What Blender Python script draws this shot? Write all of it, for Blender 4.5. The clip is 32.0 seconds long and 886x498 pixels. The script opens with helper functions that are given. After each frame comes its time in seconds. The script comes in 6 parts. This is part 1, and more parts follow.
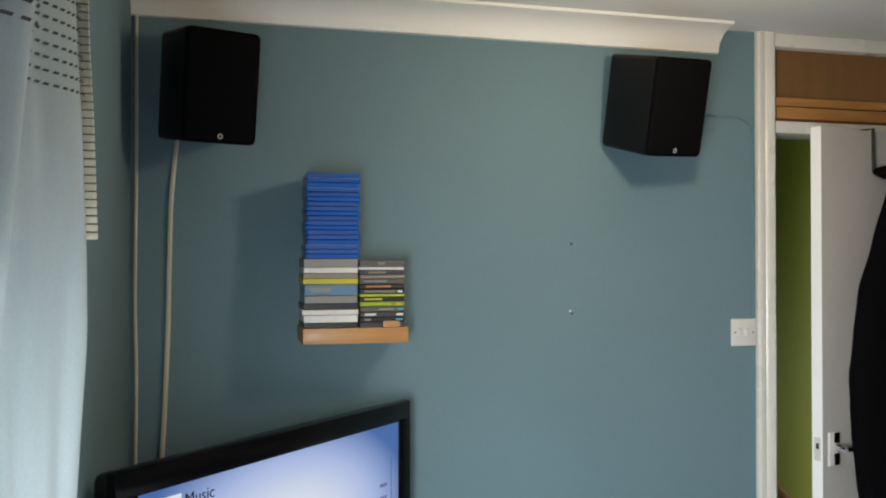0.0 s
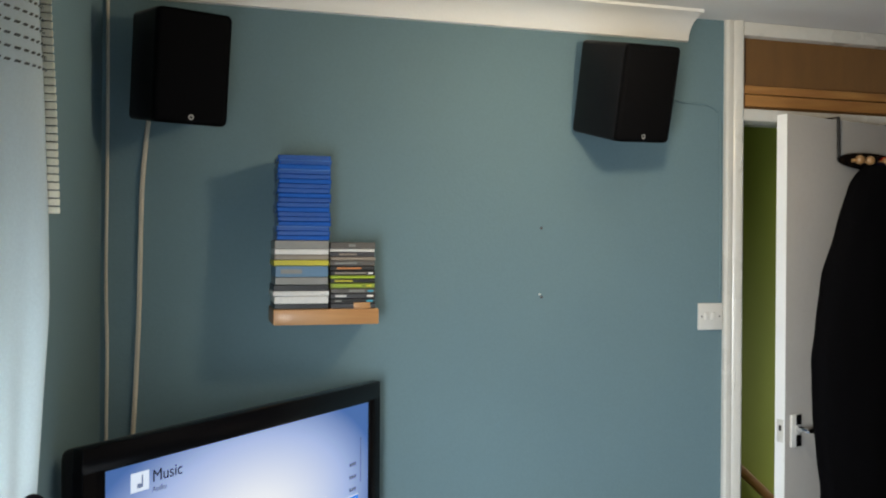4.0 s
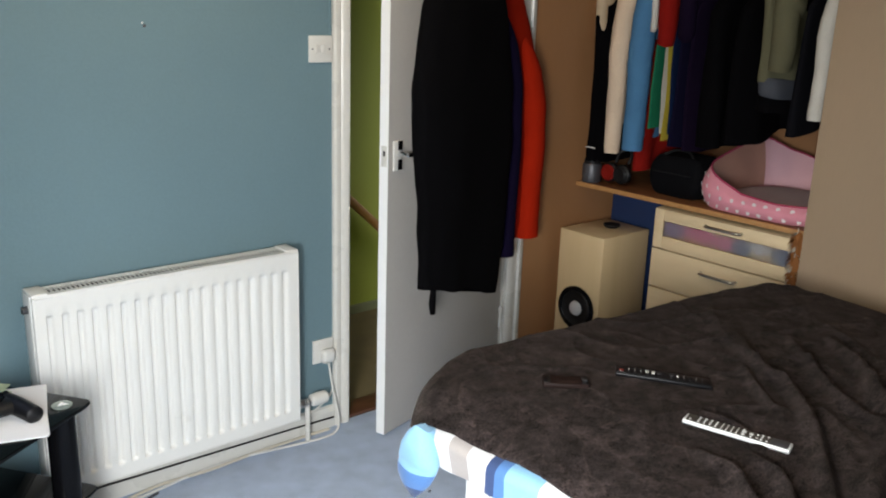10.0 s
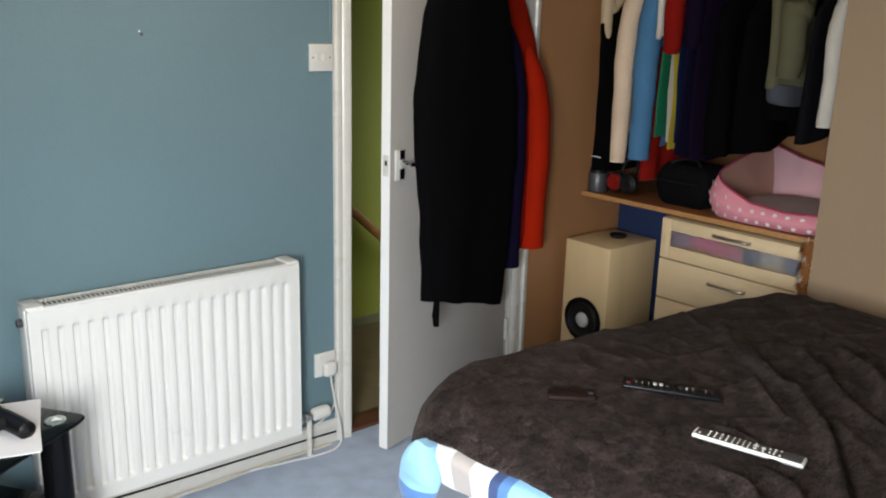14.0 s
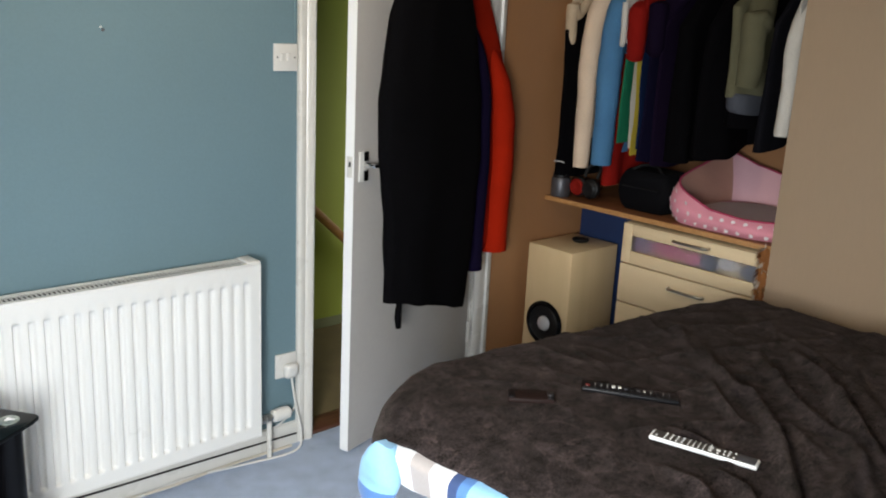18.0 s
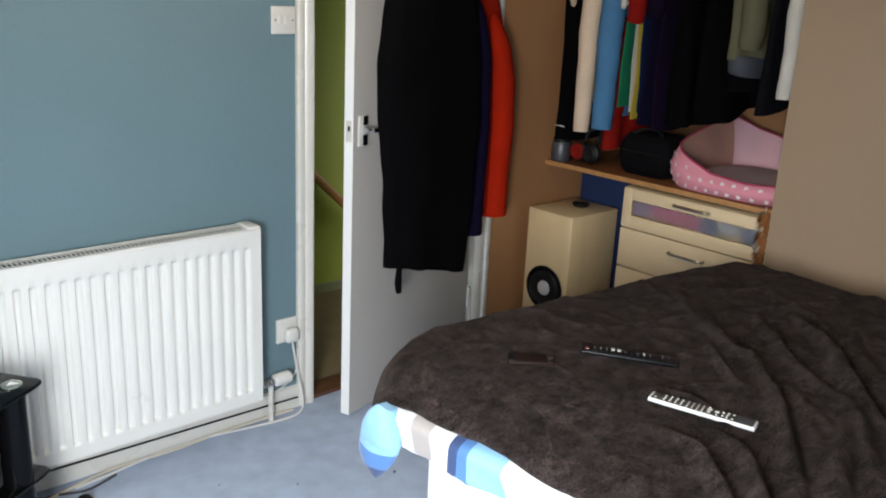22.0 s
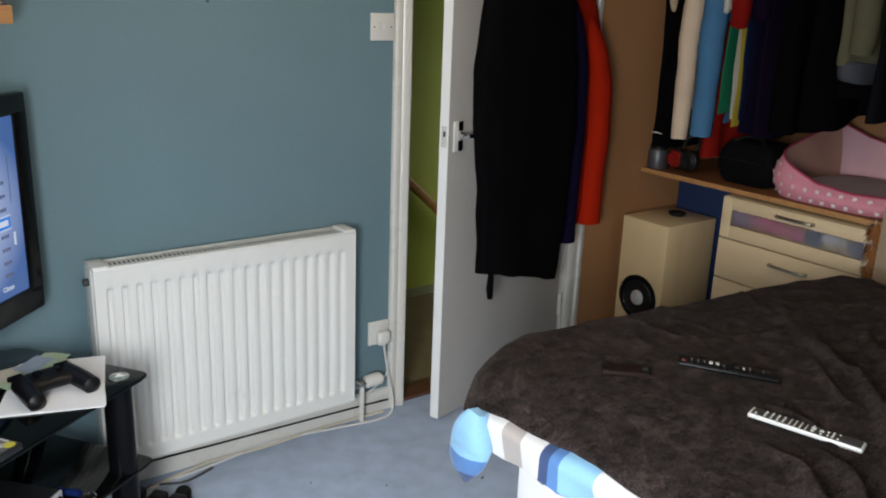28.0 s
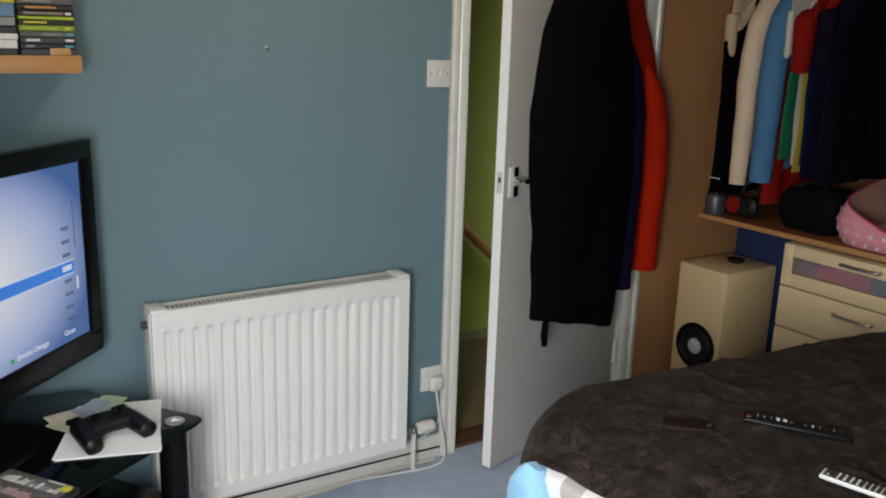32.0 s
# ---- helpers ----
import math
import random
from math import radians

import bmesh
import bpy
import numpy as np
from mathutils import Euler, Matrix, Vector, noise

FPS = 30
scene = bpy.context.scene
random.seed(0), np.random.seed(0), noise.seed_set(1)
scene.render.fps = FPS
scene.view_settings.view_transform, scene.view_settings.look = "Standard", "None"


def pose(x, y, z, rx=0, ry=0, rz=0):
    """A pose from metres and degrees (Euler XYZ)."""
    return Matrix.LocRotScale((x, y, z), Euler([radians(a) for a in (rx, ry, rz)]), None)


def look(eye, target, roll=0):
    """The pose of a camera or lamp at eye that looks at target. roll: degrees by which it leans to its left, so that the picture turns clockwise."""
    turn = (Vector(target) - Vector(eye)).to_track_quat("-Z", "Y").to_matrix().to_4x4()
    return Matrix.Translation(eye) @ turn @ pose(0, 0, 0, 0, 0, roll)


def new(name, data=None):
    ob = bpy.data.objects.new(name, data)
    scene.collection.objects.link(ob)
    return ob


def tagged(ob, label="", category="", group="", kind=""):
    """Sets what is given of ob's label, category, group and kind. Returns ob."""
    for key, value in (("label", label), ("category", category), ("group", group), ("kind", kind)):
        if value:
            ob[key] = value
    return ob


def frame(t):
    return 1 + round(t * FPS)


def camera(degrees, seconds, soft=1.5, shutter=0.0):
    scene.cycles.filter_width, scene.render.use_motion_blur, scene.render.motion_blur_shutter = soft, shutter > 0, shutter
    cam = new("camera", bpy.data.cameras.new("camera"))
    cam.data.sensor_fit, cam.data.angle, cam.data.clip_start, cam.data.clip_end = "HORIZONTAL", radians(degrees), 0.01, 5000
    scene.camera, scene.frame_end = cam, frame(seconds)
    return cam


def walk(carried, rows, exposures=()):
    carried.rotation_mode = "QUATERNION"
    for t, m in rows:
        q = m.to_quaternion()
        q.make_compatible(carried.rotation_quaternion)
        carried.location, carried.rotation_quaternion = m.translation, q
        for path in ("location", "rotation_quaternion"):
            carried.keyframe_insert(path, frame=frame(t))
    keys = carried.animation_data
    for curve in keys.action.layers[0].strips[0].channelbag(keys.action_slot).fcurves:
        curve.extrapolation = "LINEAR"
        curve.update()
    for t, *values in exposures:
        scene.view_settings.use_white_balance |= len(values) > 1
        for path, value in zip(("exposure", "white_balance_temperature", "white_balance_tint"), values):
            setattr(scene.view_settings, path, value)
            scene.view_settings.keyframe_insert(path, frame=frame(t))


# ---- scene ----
import functools

cam = camera(54.38, 32.0, soft=2.0)
PATH = [
    (0, (-0.039, 0.017, 1.588), (0.453, 1.955, 1.614), 0.02),
    (0.5, (-0.066, -0.012, 1.585), (0.495, 1.907, 1.604), -0.44),
    (1, (-0.021, 0.028, 1.576), (0.532, 1.950, 1.567), 0.33),
    (2, (-0.038, -0.014, 1.570), (0.536, 1.902, 1.568), 0.18),
    (3, (-0.020, -0.014, 1.573), (0.545, 1.905, 1.576), 0.51),
    (3.5, (-0.018, -0.014, 1.575), (0.526, 1.911, 1.575), 0.66),
    (5.5, (-0.022, -0.012, 1.571), (0.509, 1.915, 1.566), 0.13),
    (6, (-0.027, -0.013, 1.570), (0.523, 1.909, 1.550), 0.10),
    (7, (-0.017, -0.017, 1.565), (0.546, 1.901, 1.523), 0.46),
    (8, (-0.029, -0.013, 1.558), (0.566, 1.893, 1.453), -0.05),
    (8.4, (-0.025, -0.008, 1.539), (0.637, 1.859, 1.258), 0.78),
    (8.5, (-0.027, -0.004, 1.535), (0.684, 1.836, 1.204), 0.23),
    (8.6, (-0.024, -0.003, 1.532), (0.754, 1.802, 1.164), 0.62),
    (9, (-0.028, -0.028, 1.510), (0.998, 1.625, 1.046), 0.67),
    (9.5, (-0.017, -0.017, 1.509), (1.220, 1.462, 0.979), 1.57),
    (10, (-0.016, -0.018, 1.510), (1.247, 1.434, 0.967), 1.95),
    (11, (-0.018, -0.019, 1.511), (1.264, 1.425, 0.990), 2.20),
    (12, (0.004, -0.005, 1.500), (1.272, 1.453, 0.985), 1.87),
    (13, (0.019, 0.008, 1.492), (1.277, 1.474, 0.973), 1.56),
    (14, (0.024, 0.007, 1.489), (1.279, 1.477, 0.975), 1.55),
    (15, (0.029, 0.005, 1.487), (1.317, 1.443, 0.965), 2.20),
    (15.5, (0.035, 0.010, 1.486), (1.340, 1.435, 0.970), 1.86),
    (17.5, (0.025, -0.000, 1.488), (1.335, 1.428, 0.993), 2.71),
    (18, (0.024, -0.000, 1.488), (1.342, 1.417, 0.984), 2.86),
    (19, (0.017, -0.006, 1.488), (1.330, 1.401, 0.944), 2.80),
    (20, (0.029, 0.003, 1.482), (1.345, 1.403, 0.929), 2.89),
    (21, (0.022, -0.001, 1.485), (1.348, 1.387, 0.924), 2.80),
    (22, (0.025, -0.000, 1.482), (1.331, 1.399, 0.903), 2.74),
    (23, (0.024, -0.006, 1.482), (1.332, 1.387, 0.891), 2.77),
    (24, (0.029, 0.001, 1.479), (1.333, 1.393, 0.879), 2.66),
    (24.5, (0.028, 0.001, 1.478), (1.325, 1.398, 0.872), 2.62),
    (26.5, (0.022, 0.001, 1.481), (1.299, 1.417, 0.878), 2.48),
    (27, (0.016, 0.009, 1.487), (1.256, 1.463, 0.897), 2.36),
    (27.5, (0.016, 0.008, 1.483), (1.198, 1.518, 0.914), 2.35),
    (28, (0.015, 0.008, 1.480), (1.165, 1.541, 0.906), 2.16),
    (29, (0.014, 0.021, 1.478), (1.126, 1.579, 0.898), 2.39),
    (30, (0.010, 0.019, 1.477), (1.090, 1.593, 0.880), 2.52),
    (31, (0.011, 0.020, 1.478), (1.096, 1.591, 0.883), 2.50),
    (31.5, (0.011, 0.025, 1.482), (1.104, 1.594, 0.897), 2.66),
    (32, (0.011, 0.039, 1.492), (1.081, 1.657, 1.004), 1.80),
]
EXPOSURE = [(0.0, -1.30, 6650, 9), (2.0, -1.25, 6600, 8), (8.0, -1.26, 6550, 8), (8.8, -1.66, 6650, 9), (9.3, -1.54, 6700, 9), (10.2, -1.09, 6750, 11), (15.0, -1.09, 6750, 11), (20.0, -1.00, 6600, 11), (24.0, -1.19, 6500, 11), (27.0, -1.34, 6600, 11), (28.5, -1.58, 6650, 11), (32.0, -1.62, 6850, 11)]
walk(cam, [(t, look(eye, target, roll)) for t, eye, target, roll in PATH], EXPOSURE)

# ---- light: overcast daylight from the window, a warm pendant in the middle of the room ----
world = bpy.data.worlds.new("sky")
scene.world = world
world.use_nodes = True
wt = world.node_tree
sky = wt.nodes.new("ShaderNodeTexSky")
sky.sky_type, sky.sun_disc = "NISHITA", False
sky.sun_elevation, sky.sun_rotation = radians(38), radians(250)
wt.nodes["Background"].inputs["Strength"].default_value = 0.12
wt.links.new(sky.outputs[0], wt.nodes["Background"].inputs["Color"])

sun = new("sun", bpy.data.lights.new("sun", "SUN"))
sun.data.energy, sun.data.angle, sun.data.color = 0.8, radians(12), (1.0, 0.96, 0.9)
sun.matrix_basis = look((-6, -2, 5), (0, 0, 0))

# the sky's light comes in by the two halves of the window
def sky_light(name, eye, target, watts, wide):
    ob = new(name, bpy.data.lights.new(name, "AREA"))
    ob.data.shape, ob.data.size, ob.data.size_y = "RECTANGLE", wide, 0.80
    ob.data.energy, ob.data.color, ob.data.spread = watts, (0.90, 0.955, 1.0), radians(126)
    ob.matrix_basis = look(eye, target)


sky_light("window_daylight", (-0.31, 0.40, 1.16), (0.06, 1.34, 0.70), 50.0, 0.50)
sky_light("window_daylight_near", (-0.31, 0.00, 1.20), (0.60, 0.52, 0.66), 76.0, 0.50)

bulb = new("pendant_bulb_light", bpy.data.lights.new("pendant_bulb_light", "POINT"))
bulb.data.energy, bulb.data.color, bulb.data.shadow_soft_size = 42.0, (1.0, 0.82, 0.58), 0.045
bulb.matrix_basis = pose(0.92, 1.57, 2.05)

# ---- materials ----
def nodes(name):
    m = bpy.data.materials.new(name)
    m.use_nodes = True
    return m, m.node_tree, m.node_tree.nodes["Principled BSDF"]


def surface(name, col, rough=0.6, metal=0.0, var=0.12, scale=6.0, bump=0.08, grain=180.0, sheen=0.0, stretch=(1, 1, 1), coat=0.0, spec=0.5):
    """Two scales of colour variation and a fine relief."""
    m, t, b = nodes(name)
    n, k = t.nodes, t.links
    co = n.new("ShaderNodeTexCoord")
    mp = n.new("ShaderNodeMapping")
    mp.inputs["Scale"].default_value = stretch
    k.new(co.outputs["Object"], mp.inputs["Vector"])
    big, fine = n.new("ShaderNodeTexNoise"), n.new("ShaderNodeTexNoise")
    big.inputs["Scale"].default_value, fine.inputs["Scale"].default_value = scale, grain
    big.inputs["Detail"].default_value = 4
    for q in (big, fine):
        k.new(mp.outputs[0], q.inputs["Vector"])
    mix = n.new("ShaderNodeMix")
    mix.data_type = "RGBA"
    mix.inputs["A"].default_value = (*[c * (1 - var) for c in col], 1)
    mix.inputs["B"].default_value = (*[min(1, c * (1 + var)) for c in col], 1)
    k.new(big.outputs["Fac"], mix.inputs["Factor"])
    mix2 = n.new("ShaderNodeMix")
    mix2.data_type, mix2.blend_type = "RGBA", "MULTIPLY"
    mix2.inputs["Factor"].default_value = min(1.0, var * 1.6)
    k.new(mix.outputs["Result"], mix2.inputs["A"])
    k.new(fine.outputs["Fac"], mix2.inputs["B"])
    k.new(mix2.outputs["Result"], b.inputs["Base Color"])
    rr = n.new("ShaderNodeMapRange")
    rr.inputs["To Min"].default_value, rr.inputs["To Max"].default_value = max(0.02, rough - 0.07), min(1, rough + 0.07)
    k.new(big.outputs["Fac"], rr.inputs["Value"])
    k.new(rr.outputs[0], b.inputs["Roughness"])
    b.inputs["Metallic"].default_value = metal
    b.inputs["Specular IOR Level"].default_value = spec
    if sheen:
        b.inputs["Sheen Weight"].default_value = sheen
        b.inputs["Sheen Roughness"].default_value = 0.45
    if coat:
        b.inputs["Coat Weight"].default_value = coat
    if bump:
        bp = n.new("ShaderNodeBump")
        bp.inputs["Strength"].default_value, bp.inputs["Distance"].default_value = bump, 0.004
        k.new(fine.outputs["Fac"], bp.inputs["Height"])
        k.new(bp.outputs[0], b.inputs["Normal"])
    return m


def wood(name, light, dark, stretch=(1, 14, 14), rough=0.45, coat=0.1):
    m, t, b = nodes(name)
    n, k = t.nodes, t.links
    co, mp, ns = n.new("ShaderNodeTexCoord"), n.new("ShaderNodeMapping"), n.new("ShaderNodeTexNoise")
    mp.inputs["Scale"].default_value = stretch
    ns.inputs["Scale"].default_value, ns.inputs["Detail"].default_value, ns.inputs["Distortion"].default_value = 3.0, 6, 0.6
    k.new(co.outputs["Object"], mp.inputs["Vector"])
    k.new(mp.outputs[0], ns.inputs["Vector"])
    ramp = n.new("ShaderNodeValToRGB")
    ramp.color_ramp.elements[0].position, ramp.color_ramp.elements[1].position = 0.3, 0.7
    ramp.color_ramp.elements[0].color, ramp.color_ramp.elements[1].color = (*dark, 1), (*light, 1)
    k.new(ns.outputs["Fac"], ramp.inputs[0])
    k.new(ramp.outputs[0], b.inputs["Base Color"])
    b.inputs["Roughness"].default_value = rough
    b.inputs["Coat Weight"].default_value = coat
    bp = n.new("ShaderNodeBump")
    bp.inputs["Strength"].default_value, bp.inputs["Distance"].default_value = 0.06, 0.003
    k.new(ns.outputs["Fac"], bp.inputs["Height"])
    k.new(bp.outputs[0], b.inputs["Normal"])
    return m


def glow(name, col, strength):
    m, t, b = nodes(name)
    b.inputs["Base Color"].default_value = (0.01, 0.01, 0.012, 1)
    b.inputs["Roughness"].default_value = 0.25
    b.inputs["Emission Color"].default_value = (*col, 1)
    b.inputs["Emission Strength"].default_value = strength
    return m


def stripes(name, axis, stops, rough=0.85):
    """Woven cloth with bands of colour along one axis; stops: (place 0..1, colour), over the span given as lo, hi."""
    lo, hi, bands = stops
    m, t, b = nodes(name)
    n, k = t.nodes, t.links
    co, sep, mr, ramp = n.new("ShaderNodeTexCoord"), n.new("ShaderNodeSeparateXYZ"), n.new("ShaderNodeMapRange"), n.new("ShaderNodeValToRGB")
    k.new(co.outputs["Object"], sep.inputs[0])
    k.new(sep.outputs["XYZ".index(axis)], mr.inputs["Value"])
    mr.inputs["From Min"].default_value, mr.inputs["From Max"].default_value = lo, hi
    k.new(mr.outputs[0], ramp.inputs[0])
    cr = ramp.color_ramp
    cr.interpolation = "CONSTANT"
    while len(cr.elements) < len(bands):
        cr.elements.new(0.5)
    for e, (p, c) in zip(cr.elements, bands):
        e.position, e.color = p, (*c, 1)
    ns = n.new("ShaderNodeTexNoise")
    ns.inputs["Scale"].default_value = 260
    k.new(co.outputs["Object"], ns.inputs["Vector"])
    mix = n.new("ShaderNodeMix")
    mix.data_type, mix.blend_type = "RGBA", "MULTIPLY"
    mix.inputs["Factor"].default_value = 0.18
    k.new(ramp.outputs[0], mix.inputs["A"])
    k.new(ns.outputs["Fac"], mix.inputs["B"])
    k.new(mix.outputs["Result"], b.inputs["Base Color"])
    b.inputs["Roughness"].default_value = rough
    b.inputs["Sheen Weight"].default_value = 0.15
    bp = n.new("ShaderNodeBump")
    bp.inputs["Strength"].default_value, bp.inputs["Distance"].default_value = 0.12, 0.002
    k.new(ns.outputs["Fac"], bp.inputs["Height"])
    k.new(bp.outputs[0], b.inputs["Normal"])
    return m


BLUE_PAINT = surface("duck_egg_blue_emulsion", (0.130, 0.204, 0.234), 0.75, var=0.06, scale=2.2, bump=0.10, grain=120, spec=0.2)
WHITE_CEILING = surface("white_ceiling_emulsion", (0.74, 0.74, 0.72), 0.8, var=0.03, scale=3, bump=0.12, grain=140)
WHITE_GLOSS = surface("white_gloss_paint", (0.60, 0.585, 0.54), 0.28, var=0.05, scale=5, bump=0.05, grain=40)
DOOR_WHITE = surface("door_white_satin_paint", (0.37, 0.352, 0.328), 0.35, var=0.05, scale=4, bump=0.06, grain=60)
RAD_WHITE = surface("radiator_white_enamel", (0.69, 0.685, 0.655), 0.30, var=0.03, scale=5, bump=0.0)
CARPET = surface("blue_grey_carpet", (0.44, 0.54, 0.71), 0.95, var=0.28, scale=14, bump=0.9, grain=300, sheen=0.2)
HALL_CARPET = surface("brown_hall_carpet", (0.19, 0.145, 0.065), 0.95, var=0.25, scale=10, bump=0.8, grain=380)
GREEN_PAINT = surface("lime_green_emulsion", (0.36, 0.42, 0.07), 0.6, var=0.05, scale=3, bump=0.08)
TAN = surface("tan_wardrobe_laminate", (0.31, 0.150, 0.064), 0.45, var=0.06, scale=3, bump=0.03, stretch=(1, 1, 0.15))
BEIGE = surface("beige_wardrobe_laminate", (0.335, 0.240, 0.158), 0.5, var=0.05, scale=3, bump=0.03, stretch=(1, 1, 0.15))
BROWN_PANEL = surface("brown_stained_hardboard", (0.20, 0.10, 0.032), 0.5, var=0.25, scale=5, bump=0.05, stretch=(6, 6, 1))
BEECH = wood("beech_veneer", (0.46, 0.24, 0.09), (0.36, 0.17, 0.06))
PINE = wood("varnished_timber", (0.38, 0.19, 0.055), (0.26, 0.11, 0.03))
DARK_TIMBER = wood("dark_threshold_timber", (0.10, 0.04, 0.02), (0.06, 0.022, 0.012))
MAPLE = wood("maple_veneer_x", (0.60, 0.45, 0.26), (0.53, 0.39, 0.215), stretch=(3, 3, 0.4))
MAPLE_H = wood("maple_veneer_y", (0.68, 0.53, 0.33), (0.60, 0.46, 0.275), stretch=(3, 0.4, 4))
SHELF_WOOD = wood("red_brown_shelf_veneer", (0.22, 0.085, 0.030), (0.14, 0.05, 0.018), stretch=(10, 0.8, 10))
BLACK_VINYL = surface("black_vinyl_wrap", (0.0046, 0.0046, 0.0058), 0.5, var=0.15, scale=8, bump=0.05, spec=0.18)
BLACK_GRILLE = surface("black_grille_cloth", (0.0028, 0.0028, 0.0034), 0.9, var=0.2, scale=60, bump=0.3, grain=700, spec=0.05)
BLACK_GLOSS = surface("piano_black_plastic", (0.003, 0.003, 0.0036), 0.2, var=0.1, bump=0.0, spec=0.12)
BLACK_MATT = surface("matt_black_plastic", (0.007, 0.007, 0.0075), 0.5, var=0.15, bump=0.05, spec=0.25)
JET = surface("jet_black_plastic", (0.004, 0.004, 0.005), 0.42, var=0.1, bump=0.0, spec=0.25)
BLACK_GLASS = surface("smoked_black_glass", (0.002, 0.0026, 0.0026), 0.07, var=0.1, bump=0.0, spec=0.13)
STEEL = surface("brushed_steel", (0.55, 0.54, 0.52), 0.3, metal=1.0, var=0.08, bump=0.05, stretch=(1, 30, 30))
CHROME = surface("chrome", (0.75, 0.75, 0.76), 0.1, metal=1.0, var=0.04, bump=0.0)
SILVER = surface("silver_painted_plastic", (0.52, 0.52, 0.52), 0.32, metal=0.5, var=0.06, bump=0.02)
WHITE_PLASTIC = surface("white_switch_plastic", (0.62, 0.61, 0.575), 0.35, var=0.04, bump=0.0)
CREAM_CABLE = surface("cream_cable_pvc", (0.58, 0.52, 0.42), 0.5, var=0.08, bump=0.0)
DARK_GREY = surface("dark_grey_plastic", (0.05, 0.05, 0.055), 0.5, var=0.12, bump=0.05)
PAPER = surface("white_paper", (0.78, 0.78, 0.79), 0.8, var=0.04, bump=0.03)


def cloth(name, col, sheen=0.0, rough=0.95, var=0.18):
    return surface(name, col, rough, var=var, scale=7, bump=0.35, grain=330, sheen=sheen * 0.3, spec=0.04)


# ---- shape helpers ----
def top_of(ob):
    while ob.parent:
        ob = ob.parent
    return ob


def thing(name, m, label, category, group="", kind=""):
    ob = new(name)
    ob.matrix_basis = m
    ob.empty_display_size = 0.05
    return tagged(ob, label, category, group, kind)


def finish(name, bm, material, smooth):
    bmesh.ops.recalc_face_normals(bm, faces=bm.faces)
    me = bpy.data.meshes.new(name)
    bm.to_mesh(me)
    bm.free()
    me.materials.append(material)
    if smooth:
        me.shade_smooth()
        me.set_sharp_from_angle(angle=radians(38))
    return me


def part(name, bm, material, parent, label="", local=False, smooth=True):
    """Links a bmesh as one mesh under a thing or a part. World coordinates unless local."""
    if not local:
        bm.transform(top_of(parent).matrix_basis.inverted())
    ob = new(name, finish(name, bm, material, smooth))
    ob.parent = parent
    return tagged(ob, label)


def solo(name, bm, material, label="", category="", kind="", group="", smooth=True):
    return tagged(new(name, finish(name, bm, material, smooth)), label, category, group, kind)


def box(bm, x0, x1, y0, y1, z0, z1, bevel=0.0, seg=2, m=None):
    made = bmesh.ops.create_cube(bm, size=1.0)["verts"]
    for v in made:
        v.co = Vector(((x0 + x1) / 2 + v.co.x * (x1 - x0), (y0 + y1) / 2 + v.co.y * (y1 - y0), (z0 + z1) / 2 + v.co.z * (z1 - z0)))
    if bevel:
        edges = list({e for v in made for e in v.link_edges})
        made = bmesh.ops.bevel(bm, geom=edges, offset=bevel, segments=seg, affect="EDGES", profile=0.5)["verts"]
    if m is not None:
        bmesh.ops.transform(bm, matrix=m, verts=list({v for v in made if v.is_valid}))
    return bm


def B(*a, **k):
    return box(bmesh.new(), *a, **k)


def tube(bm, pts, r, seg=8, caps=True):
    """A round bar along a line, its section carried on without twist."""
    pts = [Vector(p) for p in pts]
    rings, side = [], None
    for i, p in enumerate(pts):
        d = (pts[min(i + 1, len(pts) - 1)] - pts[max(i - 1, 0)]).normalized()
        if side is None:
            side = d.orthogonal()
        side = (side - d * side.dot(d)).normalized()
        up = side.cross(d)
        rad = r[min(i, len(r) - 1)] if isinstance(r, (list, tuple)) else r
        rings.append([bm.verts.new(p + rad * (math.cos(a) * side + math.sin(a) * up)) for a in (math.tau * j / seg for j in range(seg))])
    for a, b in zip(rings, rings[1:]):
        for j in range(seg):
            bm.faces.new((a[j], a[(j + 1) % seg], b[(j + 1) % seg], b[j]))
    if caps:
        bm.faces.new(rings[0][::-1])
        bm.faces.new(rings[-1])
    return bm


def spline(pts, n=8):
    """A smooth line through the points."""
    pts = [Vector(p) for p in pts]
    out = []
    for i in range(len(pts) - 1):
        a, b, c, d = pts[max(i - 1, 0)], pts[i], pts[i + 1], pts[min(i + 2, len(pts) - 1)]
        for s in range(n):
            u = s / n
            out.append(0.5 * (2 * b + (c - a) * u + (2 * a - 5 * b + 4 * c - d) * u * u + (3 * b - a - 3 * c + d) * u**3))
    return out + [pts[-1]]


def lathe(bm, profile, m, seg=32):
    """Profile of (radius, height) turned round the z axis of m."""
    rings = [[bm.verts.new(m @ Vector((r * math.cos(a), r * math.sin(a), h))) for a in (math.tau * j / seg for j in range(seg))] for r, h in profile]
    for a, b in zip(rings, rings[1:]):
        for j in range(seg):
            bm.faces.new((a[j], a[(j + 1) % seg], b[(j + 1) % seg], b[j]))
    bm.faces.new(rings[0][::-1])
    bm.faces.new(rings[-1])
    return bm


def sheet(bm, nu, nv, f):
    """A grid of f(u, v), u and v from 0 to 1."""
    g = [[bm.verts.new(f(i / nu, j / nv)) for j in range(nv + 1)] for i in range(nu + 1)]
    for i in range(nu):
        for j in range(nv):
            bm.faces.new((g[i][j], g[i + 1][j], g[i + 1][j + 1], g[i][j + 1]))
    return bm


